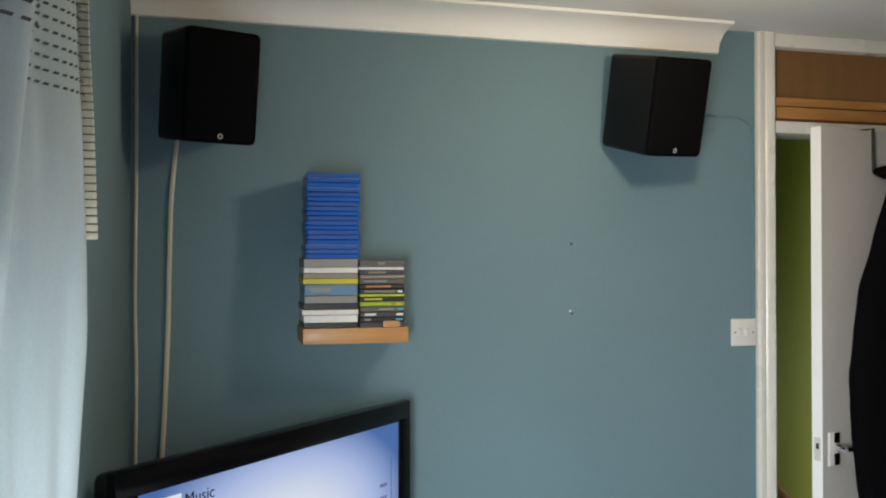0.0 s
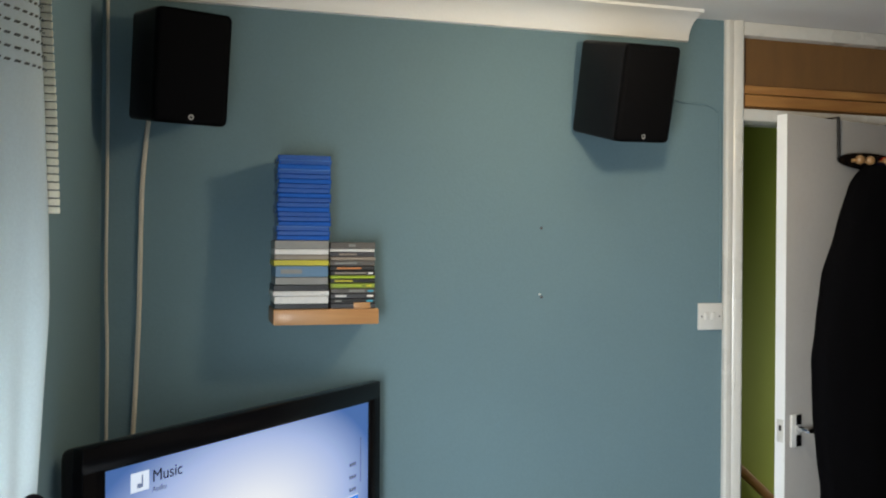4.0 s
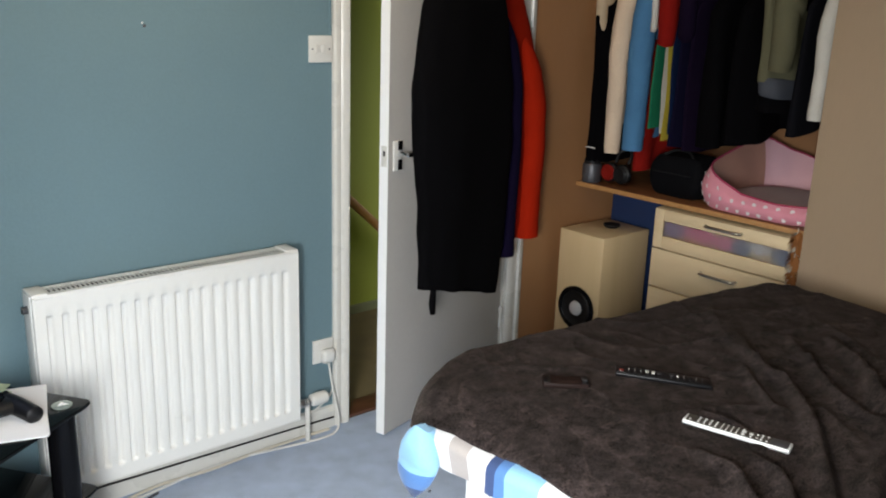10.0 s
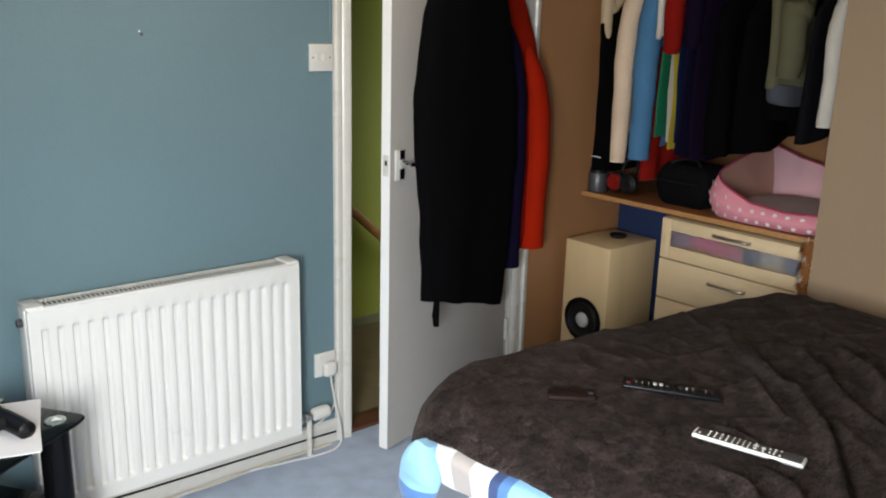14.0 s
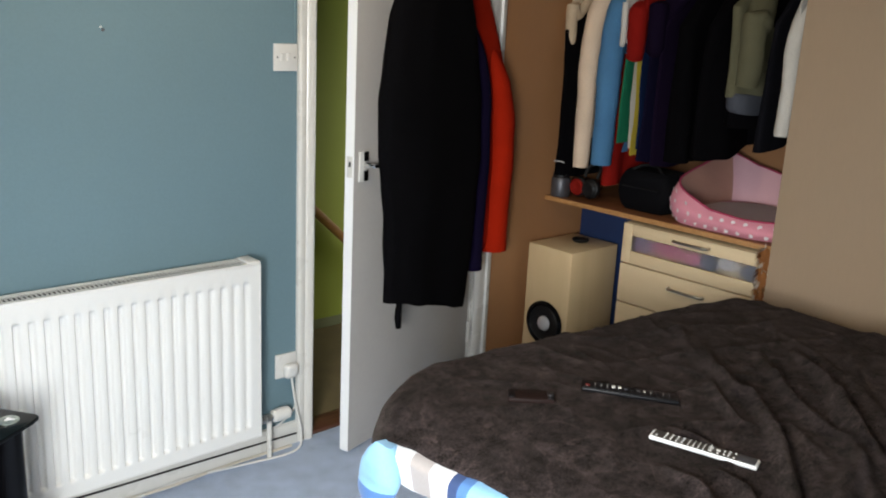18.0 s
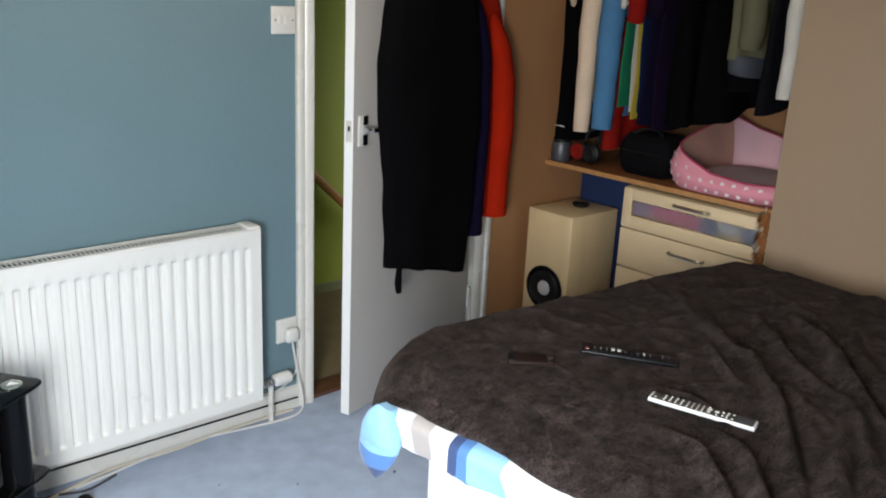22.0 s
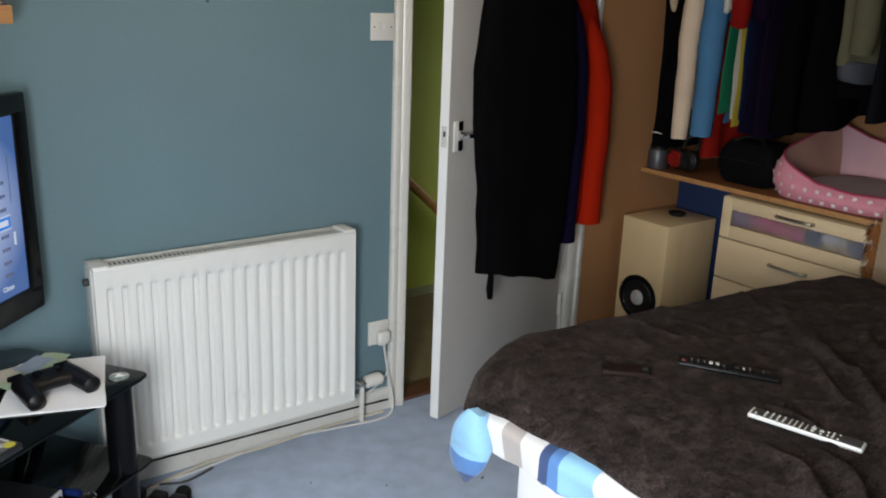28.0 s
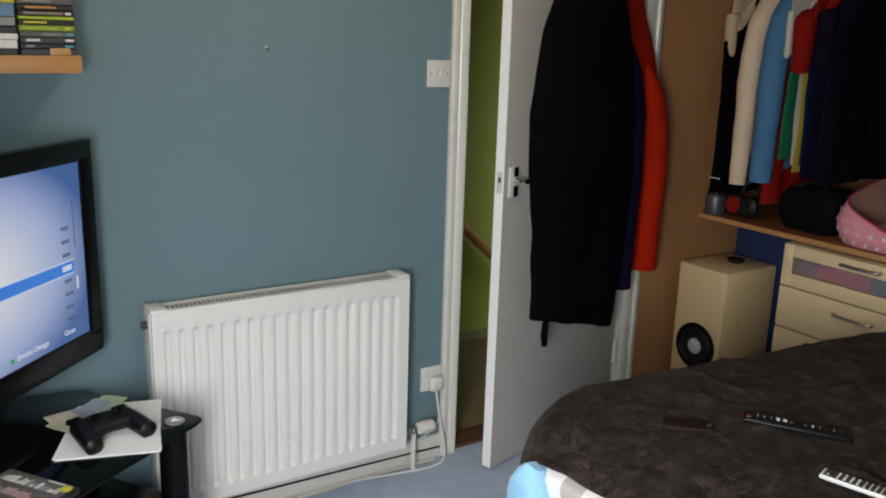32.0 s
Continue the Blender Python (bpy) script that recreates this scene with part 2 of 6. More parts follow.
def loft(bm, rings, caps=True):
    made = [[bm.verts.new(p) for p in ring] for ring in rings]
    n = len(made[0])
    for a, b in zip(made, made[1:]):
        for j in range(n):
            bm.faces.new((a[j], a[(j + 1) % n], b[(j + 1) % n], b[j]))
    if caps:
        bm.faces.new(made[0][::-1])
        bm.faces.new(made[-1])
    return bm


def prism(bm, outline, z0, z1, bevel=0.0):
    """A flat plate with the given outline of (x, y)."""
    low = [bm.verts.new((x, y, z0)) for x, y in outline]
    high = [bm.verts.new((x, y, z1)) for x, y in outline]
    n = len(outline)
    bm.faces.new(low[::-1])
    bm.faces.new(high)
    for j in range(n):
        bm.faces.new((low[j], low[(j + 1) % n], high[(j + 1) % n], high[j]))
    if bevel:
        bmesh.ops.bevel(bm, geom=list(bm.edges), offset=bevel, segments=2, affect="EDGES", profile=0.5)
    return bm


def interp(x, pts):
    return float(np.interp(x, [p[0] for p in pts], [p[1] for p in pts]))


def words(text, size, m, material, parent, name="text", thick=0.0004):
    """Lettering as a mesh, under a thing, in its own coordinates."""
    cu = bpy.data.curves.new("lettering", "FONT")
    cu.body, cu.size, cu.extrude = text, size, thick
    tmp = bpy.data.objects.new("lettering", cu)
    me = bpy.data.meshes.new_from_object(tmp)
    bpy.data.objects.remove(tmp)
    me.transform(m)
    me.materials.append(material)
    ob = new(name, me)
    ob.parent = parent
    return ob

# ---- the room: 3.15 m wide, blue wall at y 2.43, window wall at x -0.28 ----
X0, X1, Y0, Y1, ZC = -0.28, 2.876, -0.75, 2.43, 2.315
solo("floor", B(X0, 3.5, Y0, Y1, -0.06, 0.0), CARPET, "blue-grey cut-pile bedroom carpet", "floor", "structure", smooth=False)
solo("ceiling", B(X0 - 0.3, 3.6, Y0 - 0.1, Y1 + 0.02, ZC, ZC + 0.1), WHITE_CEILING, "white painted bedroom ceiling", "ceiling", "structure", smooth=False)
solo("wall_north", B(X0 - 0.3, 1.60, Y1, Y1 + 0.1, 0, ZC), BLUE_PAINT, "duck-egg blue painted wall with two screw holes", "wall", "structure", smooth=False)
solo("wall_north_alcove", B(2.553, 3.6, Y1, Y1 + 0.1, 0, ZC), TAN, "tan laminate side of the wardrobe alcove", "wall", "structure", smooth=False)
solo("wall_south", B(X0 - 0.3, 3.6, Y0 - 0.1, Y0, 0, ZC), BLUE_PAINT, "duck-egg blue painted wall", "wall", "structure", smooth=False)
solo("wall_east", B(3.5, 3.6, Y0, Y1, 0, ZC), TAN, "tan back wall of the wardrobe alcove", "wall", "structure", smooth=False)

# the window wall, with its opening
WY0, WY1, WZ0, WZ1 = -0.45, 1.04, 0.72, 2.00
bm = bmesh.new()
box(bm, X0 - 0.25, X0, Y0, WY0, 0, ZC)
box(bm, X0 - 0.25, X0, WY1, Y1, 0, ZC)
box(bm, X0 - 0.25, X0, WY0, WY1, 0, WZ0)
box(bm, X0 - 0.25, X0, WY0, WY1, WZ1, ZC)
solo("wall_west", bm, BLUE_PAINT, "duck-egg blue painted wall with the window", "wall", "structure", smooth=False)
win = thing("window_1", pose(X0 - 0.2, 0.05, WZ0), "white framed bedroom window behind a pale curtain", "window", kind="structure")
fr = bmesh.new()
for y0, y1, z0, z1 in ((WY0, WY1, WZ0, WZ0 + 0.06), (WY0, WY1, WZ1 - 0.06, WZ1), (WY0, WY0 + 0.06, WZ0 + 0.06, WZ1 - 0.06), (WY1 - 0.06, WY1, WZ0 + 0.06, WZ1 - 0.06), (0.25, 0.31, WZ0 + 0.06, WZ1 - 0.06)):
    box(fr, X0 - 0.2, X0 - 0.14, y0, y1, z0, z1, 0.006)
part("window_frame", fr, WHITE_GLOSS, win)
part("window_sill", B(X0 - 0.2, X0 + 0.02, WY0, WY1, WZ0 - 0.03, WZ0, 0.006), WHITE_GLOSS, win)
GLASS, gt, gb = nodes("window_glass")
gb.inputs["Transmission Weight"].default_value, gb.inputs["Roughness"].default_value, gb.inputs["IOR"].default_value = 1.0, 0.0, 1.45
for y0, y1 in ((WY0 + 0.06, 0.25), (0.31, WY1 - 0.06)):
    pane = part("pane", B(X0 - 0.174, X0 - 0.168, y0, y1, WZ0 + 0.06, WZ1 - 0.06), GLASS, win, smooth=False)
    pane.visible_shadow = False

# coving along the blue wall, cut square short of the door frame
cov = [(Y1, 2.236), (Y1 - 0.012, 2.238)] + [(Y1 - 0.012 - 0.088 * (1 - math.cos(a)), 2.238 + 0.066 * math.sin(a)) for a in (radians(10 * i) for i in range(1, 9))] + [(Y1 - 0.1, 2.306), (Y1 - 0.1, ZC), (Y1, ZC)]
solo("coving", loft(bmesh.new(), [[Vector((x, y, z)) for y, z in cov] for x in (X0, 1.462)]), WHITE_CEILING, "white plaster coving ending before the door frame", "coving", "structure")

# skirting board, hollow of the cable along it
sk = [(Y1, 0.0), (Y1 - 0.016, 0.0), (Y1 - 0.016, 0.062), (Y1 - 0.010, 0.078), (Y1, 0.082)]
solo("baseboard", loft(bmesh.new(), [[Vector((x, y, z)) for y, z in sk] for x in (X0, 1.598)]), WHITE_GLOSS, "white gloss skirting board", "skirting", "structure", smooth=False)

# ---- door frame to the ceiling, with a brown panel over the door ----
door = thing("door_1", pose(2.03, Y1, 0), "white door frame to the ceiling, brown panel above", "door frame", kind="structure")


def architrave(x0, x1, proud, flip):
    w = x1 - x0
    prof = [(0, 0), (0, -0.010), (0.10, -0.016), (0.28, -0.017), (0.34, -0.011), (0.46, -0.011), (0.60, -0.017), (0.9, -0.018), (1.0, -0.014), (1.0, 0)]
    out = [((x1 - w * u) if flip else (x0 + w * u), Y1 + o * proud) for u, o in prof]
    return loft(bmesh.new(), [[Vector((x, y, z)) for x, y in out] for z in (0, ZC)])


part("architrave", architrave(1.598, 1.662, 1.2, False), WHITE_GLOSS, door)
part("architrave", architrave(2.458, 2.551, 1.2, True), WHITE_GLOSS, door)
part("jamb", B(1.622, 1.655, Y1 + 0.001, Y1 + 0.115, 0, ZC, 0.003), WHITE_GLOSS, door)
part("jamb", B(2.434, 2.49, Y1 + 0.001, Y1 + 0.115, 0, ZC, 0.003), WHITE_GLOSS, door)
part("door_stop", B(1.655, 1.668, Y1 + 0.042, Y1 + 0.09, 0, 1.993, 0.002), WHITE_GLOSS, door)
part("head_rail", B(1.655, 2.434, Y1 - 0.012, Y1 + 0.115, 1.995, 2.034, 0.004), WHITE_GLOSS, door)
part("top_rail", B(1.662, 2.458, Y1 - 0.018, Y1 + 0.06, 2.27, ZC - 0.001, 0.004), WHITE_GLOSS, door)
part("over_panel", B(1.655, 2.434, Y1 + 0.02, Y1 + 0.05, 2.034, 2.27), BROWN_PANEL, door, "brown stained hardboard over the door")
part("ledge", B(1.672, 2.43, Y1 - 0.004, Y1 + 0.02, 2.085, 2.112, 0.004), PINE, door, "varnished timber ledge")
part("ledge_bead", B(1.682, 2.43, Y1 + 0.004, Y1 + 0.02, 2.045, 2.083, 0.003), PINE, door, "varnished timber bead")
part("ledge_end", B(1.658, 1.678, Y1 - 0.002, Y1 + 0.02, 2.036, 2.10, 0.004), PINE, door)
part("threshold", B(1.655, 2.434, Y1 + 0.0, Y1 + 0.1, 0.0, 0.014, 0.003), DARK_TIMBER, door, "dark timber threshold")

# ---- the landing seen past the door ----
solo("hall_floor", B(1.0, 4.6, Y1 + 0.1, 4.0, -0.06, 0.004), HALL_CARPET, "brown landing carpet", "floor", "structure", smooth=False)
solo("hall_wall", B(1.0, 4.6, 3.36, 3.46, 0, 2.4), GREEN_PAINT, "lime green painted landing wall", "wall", "structure", smooth=False)
solo("hall_wall_side", B(0.9, 1.0, Y1 + 0.1, 3.46, 0, 2.4), GREEN_PAINT, "lime green painted landing wall", "wall", "structure", smooth=False)
solo("hall_wall_end", B(4.6, 4.7, Y1 + 0.1, 3.46, 0, 2.4), GREEN_PAINT, "lime green painted landing wall", "wall", "structure", smooth=False)
solo("hall_wall_back", B(2.49, 4.6, Y1 + 0.1, Y1 + 0.2, 0, 2.4), GREEN_PAINT, "lime green painted landing wall", "wall", "structure", smooth=False)
solo("hall_ceiling", B(0.9, 4.7, Y1 + 0.02, 3.46, 2.4, 2.5), WHITE_CEILING, "white landing ceiling", "ceiling", "structure", smooth=False)
solo("hall_baseboard", B(1.0, 4.6, 3.345, 3.36, 0.004, 0.05, 0.003), surface("grey_green_skirting", (0.25, 0.27, 0.16), 0.5), "grey-green landing skirting", "skirting", "structure", smooth=False)
rail = thing("handrail", pose(2.4, 3.33, 0.5), "sloping varnished timber handrail on the green landing wall", "handrail")
bm = bmesh.new()
box(bm, -0.9, 0.9, -0.018, 0.012, -0.02, 0.02, 0.008, m=pose(0, 0, 0.0, 0, 42, 0))
part("rail", bm, PINE, rail, local=True)
hall_lamp = new("landing_daylight", bpy.data.lights.new("landing_daylight", "AREA"))
hall_lamp.data.energy, hall_lamp.data.size, hall_lamp.data.color = 10.5, 0.7, (1.0, 0.98, 0.90)
hall_lamp.data.spread = radians(90)
hall_lamp.matrix_basis = look((4.2, 2.92, 0.8), (2.3, 3.3, 0.55))

# ---- the open door leaf: white flush door, hinged at the right jamb ----
HX, HY = 2.43, 2.415
LEAF = pose(HX, HY, 0, 0, 0, 14.2)  # local -x runs to the free edge, -y to the room


def on_leaf(s, o, z):
    """A place s along the leaf from its hinge, o in front of it."""
    return Vector((-s, -o, z))


leaf = thing("door_leaf", LEAF, "white painted flush door standing ajar", "door")
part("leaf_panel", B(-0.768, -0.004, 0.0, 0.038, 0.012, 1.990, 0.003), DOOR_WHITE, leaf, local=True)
# thin added strip, whiter than the leaf: daylight on the closing edge, as colour
part("lit_edge_strip", B(-0.7692, -0.7682, 0.001, 0.037, 0.013, 1.989), surface("lit_edge_white", (0.80, 0.80, 0.79), 0.3, var=0.04, scale=8, bump=0.03), leaf, "white closing edge, coloured brighter as if daylit", local=True, smooth=False)
part("lock_plate", B(-0.7695, -0.766, 0.006, 0.030, 0.99, 1.06, 0.001), WHITE_GLOSS, leaf, local=True)
part("keyhole", B(-0.7705, -0.7692, 0.013, 0.022, 1.025, 1.042), BLACK_MATT, leaf, local=True)
plate = part("handle_plate", B(-0.748, -0.708, -0.008, 0.0, 0.975, 1.075, 0.003), WHITE_PLASTIC, leaf, "white latch plate", local=True)
for z0, z1 in ((1.043, 1.074), (0.977, 1.012)):
    part("handle_inset", B(-0.728, -0.708, -0.012, -0.007, z0, z1, 0.002), BLACK_GLOSS, plate, "black inset", local=True)
part("door_handle", tube(bmesh.new(), spline([on_leaf(0.72, 0.0, 1.03), on_leaf(0.72, 0.035, 1.03), on_leaf(0.705, 0.047, 1.03), on_leaf(0.62, 0.045, 1.028)]), 0.008), CHROME, leaf, "chrome lever handle", local=True)
for z in (0.25, 1.72):
    part("hinge", tube(bmesh.new(), [(0.0, -0.004, z - 0.045), (0.0, -0.004, z + 0.045)], 0.007), WHITE_GLOSS, leaf, local=True)

rack = thing("over_door_hook_rack", LEAF, "black metal over-door rack with round wooden knobs", "hook rack")
for s in (0.536, 0.235):
    part("strap", tube(bmesh.new(), [on_leaf(s, -0.045, 1.96), on_leaf(s, -0.045, 1.996), on_leaf(s, 0.006, 1.996), on_leaf(s, 0.008, 1.86)], 0.005, 6), BLACK_MATT, rack, local=True)
oval = [on_leaf(0.385 + 0.165 * math.cos(a), 0.012, 1.862 + 0.028 * math.sin(a)) for a in (math.tau * i / 40 for i in range(40))]
part("plate", loft(bmesh.new(), [oval, [p + Vector((0, -0.006, 0)) for p in oval]]), BLACK_GLOSS, rack, local=True)
KNOB = wood("pale_wooden_knob", (0.36, 0.20, 0.08), (0.26, 0.14, 0.055))
for s in (0.482, 0.43, 0.345, 0.268):
    part("knob", lathe(bmesh.new(), [(0.006, 0.0), (0.006, 0.016), (0.013, 0.021), (0.0155, 0.030), (0.011, 0.038), (0.002, 0.041)], pose(-s, -0.016, 1.862, 90, 0, 0), 16), KNOB, rack, "pale wooden knob", local=True)


def hanging(name, label, category, material, spans, folds, depth0=0.012, seed=0, tilt=0.0):
    """A coat on the door: spans of (z, hinge-side s, free-side s, depth); folds: number of drapes. Returns the thing."""
    rnd = random.Random(seed)
    zs = [spans[0][0] + (spans[-1][0] - spans[0][0]) * i / 44 for i in range(45)]
    ph = [rnd.uniform(0, 6.28) for _ in range(4)]
    rings = []
    for z in zs:
        a, b, dep = (float(np.interp(-z, [-p[0] for p in spans], [p[k] for p in spans])) for k in (1, 2, 3))
        c, w = (a + b) / 2, (b - a) / 2
        low = (spans[0][0] - z) / (spans[0][0] - spans[-1][0])
        ring = []
        for j in range(72):
            th = math.tau * j / 72
            x, y = math.cos(th), math.sin(th)
            sx = math.copysign(abs(x) ** 0.75, x)
            ripple = 1 + 0.15 * low * math.sin(folds * th + ph[0] + 2.0 * low) * max(0, y) + 0.03 * low * math.sin(2.3 * folds * th + ph[1])
            o = depth0 + dep / 2 + dep / 2 * math.copysign(abs(y) ** 0.8, y) * (ripple if y > 0 else 1)
            o += 0.006 * noise.noise(Vector((x * 2 + seed, z * 9, y * 2)))
            zz = z + (0.009 * math.sin(2 * th + ph[2]) + 0.007 * math.sin(7 * sx + ph[3])) * max(0.0, (low - 0.9) / 0.1)
            zz += tilt * sx * max(0.0, low - 0.4) / 0.6
            ring.append(on_leaf(c + w * sx, max(o, depth0), zz))
        rings.append(ring)
    t = thing(name, LEAF, label, category, "clothes on the door")
    part("body", loft(bmesh.new(), rings), material, t, local=True)
    return t


BLACK_WOOL = cloth("black_wool_cloth", (0.0028, 0.0026, 0.0032))
NAVY_COAT = cloth("dark_violet_navy_cloth", (0.007, 0.0045, 0.019))
NAVY = cloth("dark_navy_cloth", (0.006, 0.005, 0.018))
RED = cloth("orange_red_fleece", (0.37, 0.016, 0.004))
gown = hanging("red_dressing_gown", "bright orange-red gown hanging on the door behind the coat", "gown", RED,
        [(1.88, 0.27, 0.33, 0.03), (1.80, 0.11, 0.40, 0.05), (1.57, 0.045, 0.45, 0.06), (1.44, -0.035, 0.45, 0.07), (1.22, -0.125, 0.45, 0.075), (0.90, -0.145, 0.40, 0.07), (0.66, -0.13, 0.2, 0.06), (0.622, -0.11, 0.06, 0.05)], 3, 0.008, 3)
jacket = hanging("navy_jacket", "dark navy jacket hanging on the door under a black coat", "jacket", NAVY_COAT,
        [(1.86, 0.30, 0.38, 0.03), (1.70, 0.24, 0.5, 0.07), (1.42, 0.175, 0.5, 0.09), (1.15, 0.125, 0.5, 0.10), (0.93, 0.105, 0.4, 0.10), (0.70, 0.085, 0.3, 0.09), (0.60, 0.085, 0.165, 0.08), (0.575, 0.09, 0.16, 0.075)], 3, 0.015, 5)
def sleeve(t, s0, o, z0, z1, r, material, cuff):
    """An arm of a hanging garment with its turned cuff."""
    pts = spline([on_leaf(s0 + 0.10, o - 0.02, z0), on_leaf(s0 + 0.03, o, z0 - 0.22), on_leaf(s0 + 0.006, o + 0.004, (z0 + z1) / 2), on_leaf(s0 + 0.004, o, z1 + 0.12), on_leaf(s0, o - 0.004, z1)], 8)
    k = len(pts)
    part("sleeve", tube(bmesh.new(), pts, [r * min(1.0, 0.45 + i / 9) * (1.1 - 0.25 * i / k) * (1 + 0.025 * math.sin(i * 0.8)) for i in range(k)], 18), material, t, local=True)
    part("cuff", tube(bmesh.new(), [on_leaf(s0 + 0.001, o - 0.002, z1 + cuff), on_leaf(s0 - 0.001, o - 0.004, z1 - 0.004)], [r * 0.92, r * 0.98], 18), material, t, local=True)


sleeve(gown, -0.050, 0.065, 1.40, 0.615, 0.064, RED, 0.075)
sleeve(jacket, 0.122, 0.080, 1.50, 0.570, 0.042, NAVY_COAT, 0.05)
coat = hanging("black_coat", "long black coat hanging from the over-door rack", "coat", BLACK_WOOL,
               [(1.845, 0.34, 0.46, 0.05), (1.80, 0.30, 0.54, 0.07), (1.70, 0.28, 0.60, 0.09), (1.50, 0.25, 0.705, 0.12), (1.25, 0.19, 0.752, 0.13), (1.05, 0.175, 0.742, 0.13), (0.80, 0.182, 0.705, 0.12), (0.60, 0.19, 0.685, 0.11), (0.497, 0.195, 0.68, 0.10)], 5, 0.03, 1, tilt=0.066)
part("loop", tube(bmesh.new(), spline([on_leaf(0.40, 0.035, 1.84), on_leaf(0.41, 0.05, 1.87), on_leaf(0.43, 0.045, 1.84)]), 0.004), BLACK_WOOL, coat, local=True)
part("belt_end", tube(bmesh.new(), [on_leaf(0.63, 0.10, 0.56), on_leaf(0.635, 0.10, 0.50), on_leaf(0.63, 0.10, 0.462)], [0.010, 0.013, 0.010]), BLACK_WOOL, coat, local=True)

# ---- radiator under the blue wall ----
RX0, RX1, RZ0, RZ1, RY = 0.580, 1.396, 0.122, 0.728, 2.332
rad = thing("radiator", pose(0.99, Y1, 0), "white pressed-steel double panel radiator on the wall", "radiator")


def channel(x, z):
    """Depth of the pressed channels: flat lands between round-cornered troughs."""
    n, a, b = 19, RX0 + 0.030, RX1 - 0.022
    p = (x - a) / (b - a) * n
    if not 0 <= p <= n:
        return 0.0
    q = (p - math.floor(p)) / 0.60
    side = min(1.0, max(0.0, min(q / 0.22, (1 - q) / 0.42)))
    side = side * side * (3 - 2 * side)
    end = min(1.0, max(0.0, min(z - (RZ0 + 0.040), (RZ1 - 0.058) - z) / 0.012))
    return 0.0105 * side * end * end * (3 - 2 * end)


pitch = (RX1 - 0.022 - RX0 - 0.030) / 19
RIBX = [RX0 + 0.001, RX0 + 0.006, RX0 + 0.018] + [RX0 + 0.030 + (i + k) * pitch for i in range(19) for k in (0.0, 0.035, 0.07, 0.10, 0.132, 0.25, 0.35, 0.41, 0.47, 0.53, 0.60, 0.80)] + [RX1 - 0.022, RX1 - 0.010, RX1 - 0.001]
RIBZ = [RZ0 + 0.001, RZ0 + 0.030] + [RZ0 + 0.040 + 0.003 * i for i in range(5)] + [RZ0 + 0.052 + (RZ1 - RZ0 - 0.122) * i / 10 for i in range(1, 10)] + [RZ1 - 0.070 + 0.003 * i for i in range(5)] + [RZ1 - 0.030, RZ1 - 0.007]
bm = bmesh.new()
grid = [[bm.verts.new((x, RY - 0.010 + channel(x, z), z)) for z in RIBZ] for x in RIBX]
for p, q in zip(grid, grid[1:]):
    for j in range(len(RIBZ) - 1):
        bm.faces.new((p[j], q[j], q[j + 1], p[j + 1]))
part("front_panel", bm, RAD_WHITE, rad)
bm = bmesh.new()
for x0, x1, z0, z1 in ((RX0 - 0.001, RX0 + 0.004, RZ0, RZ1 - 0.006), (RX1 - 0.004, RX1 + 0.001, RZ0, RZ1 - 0.006), (RX0 + 0.004, RX1 - 0.004, RZ0 - 0.001, RZ0 + 0.004), (RX0 + 0.004, RX1 - 0.004, RZ1 - 0.010, RZ1 - 0.005)):
    box(bm, x0, x1, RY - 0.0112, RY + 0.006, z0, z1, 0.0015)
part("front_rim", bm, RAD_WHITE, rad)
part("inner_sheet", B(RX0 + 0.004, RX1 - 0.004, RY + 0.004, RY + 0.010, RZ0 + 0.004, RZ1 - 0.010), RAD_WHITE, rad, smooth=False)
part("back_panel", B(RX0, RX1, RY + 0.060, RY + 0.072, RZ0, RZ1 - 0.008, 0.004), RAD_WHITE, rad)
for x0, x1 in ((RX0 - 0.004, RX0 + 0.002), (RX1 - 0.002, RX1 + 0.004)):
    part("side_cover", B(x0, x1, RY + 0.004, RY + 0.070, RZ0 + 0.03, RZ1 - 0.004, 0.002), RAD_WHITE, rad)
grille = part("top_grille", B(RX0, RX1, RY - 0.010, RY + 0.012, RZ1 - 0.005, RZ1, 0.001), RAD_WHITE, rad)
part("grille_edge", B(RX0, RX1, RY + 0.058, RY + 0.072, RZ1 - 0.005, RZ1, 0.001), RAD_WHITE, grille)
slat_mesh = None
for i in range(57):
    x = RX0 + 0.048 + i * (RX1 - RX0 - 0.096) / 56
    if slat_mesh is None:
        s0 = part("slat", B(-0.0027, 0.0027, 0.012, 0.058, RZ1 - 0.003, RZ1 - 0.0005), RAD_WHITE, rad, local=True, smooth=False)
        slat_mesh = s0.data
    else:
        s0 = new("slat", slat_mesh)
        s0.parent = rad
    s0.location = (x - 0.99, RY - Y1, 0)
for x0, x1 in ((RX0 - 0.002, RX0 + 0.042), (RX1 - 0.042, RX1 + 0.002)):
    part("end_cap", B(x0, x1, RY - 0.009, RY + 0.072, RZ1 - 0.004, RZ1 + 0.005, 0.004), RAD_WHITE, rad)
part("plug", tube(bmesh.new(), [(RX0 - 0.018, RY + 0.03, RZ1 - 0.045), (RX0 + 0.004, RY + 0.03, RZ1 - 0.045)], 0.011, 12), DARK_GREY, rad, "dark bleed plug")
# solid block in place of fins, its black stands for the shade inside
part("convector", B(RX0 + 0.03, RX1 - 0.03, RY + 0.014, RY + 0.056, RZ0 + 0.05, RZ1 - 0.008), BLACK_MATT, rad, "plain convector block, black for the shade between the slats", smooth=False)
part("bracket", B(RX0 + 0.1, RX0 + 0.13, RY + 0.072, Y1, 0.15, 0.66), RAD_WHITE, rad)
part("bracket", B(RX1 - 0.13, RX1 - 0.1, RY + 0.072, Y1, 0.15, 0.66), RAD_WHITE, rad)
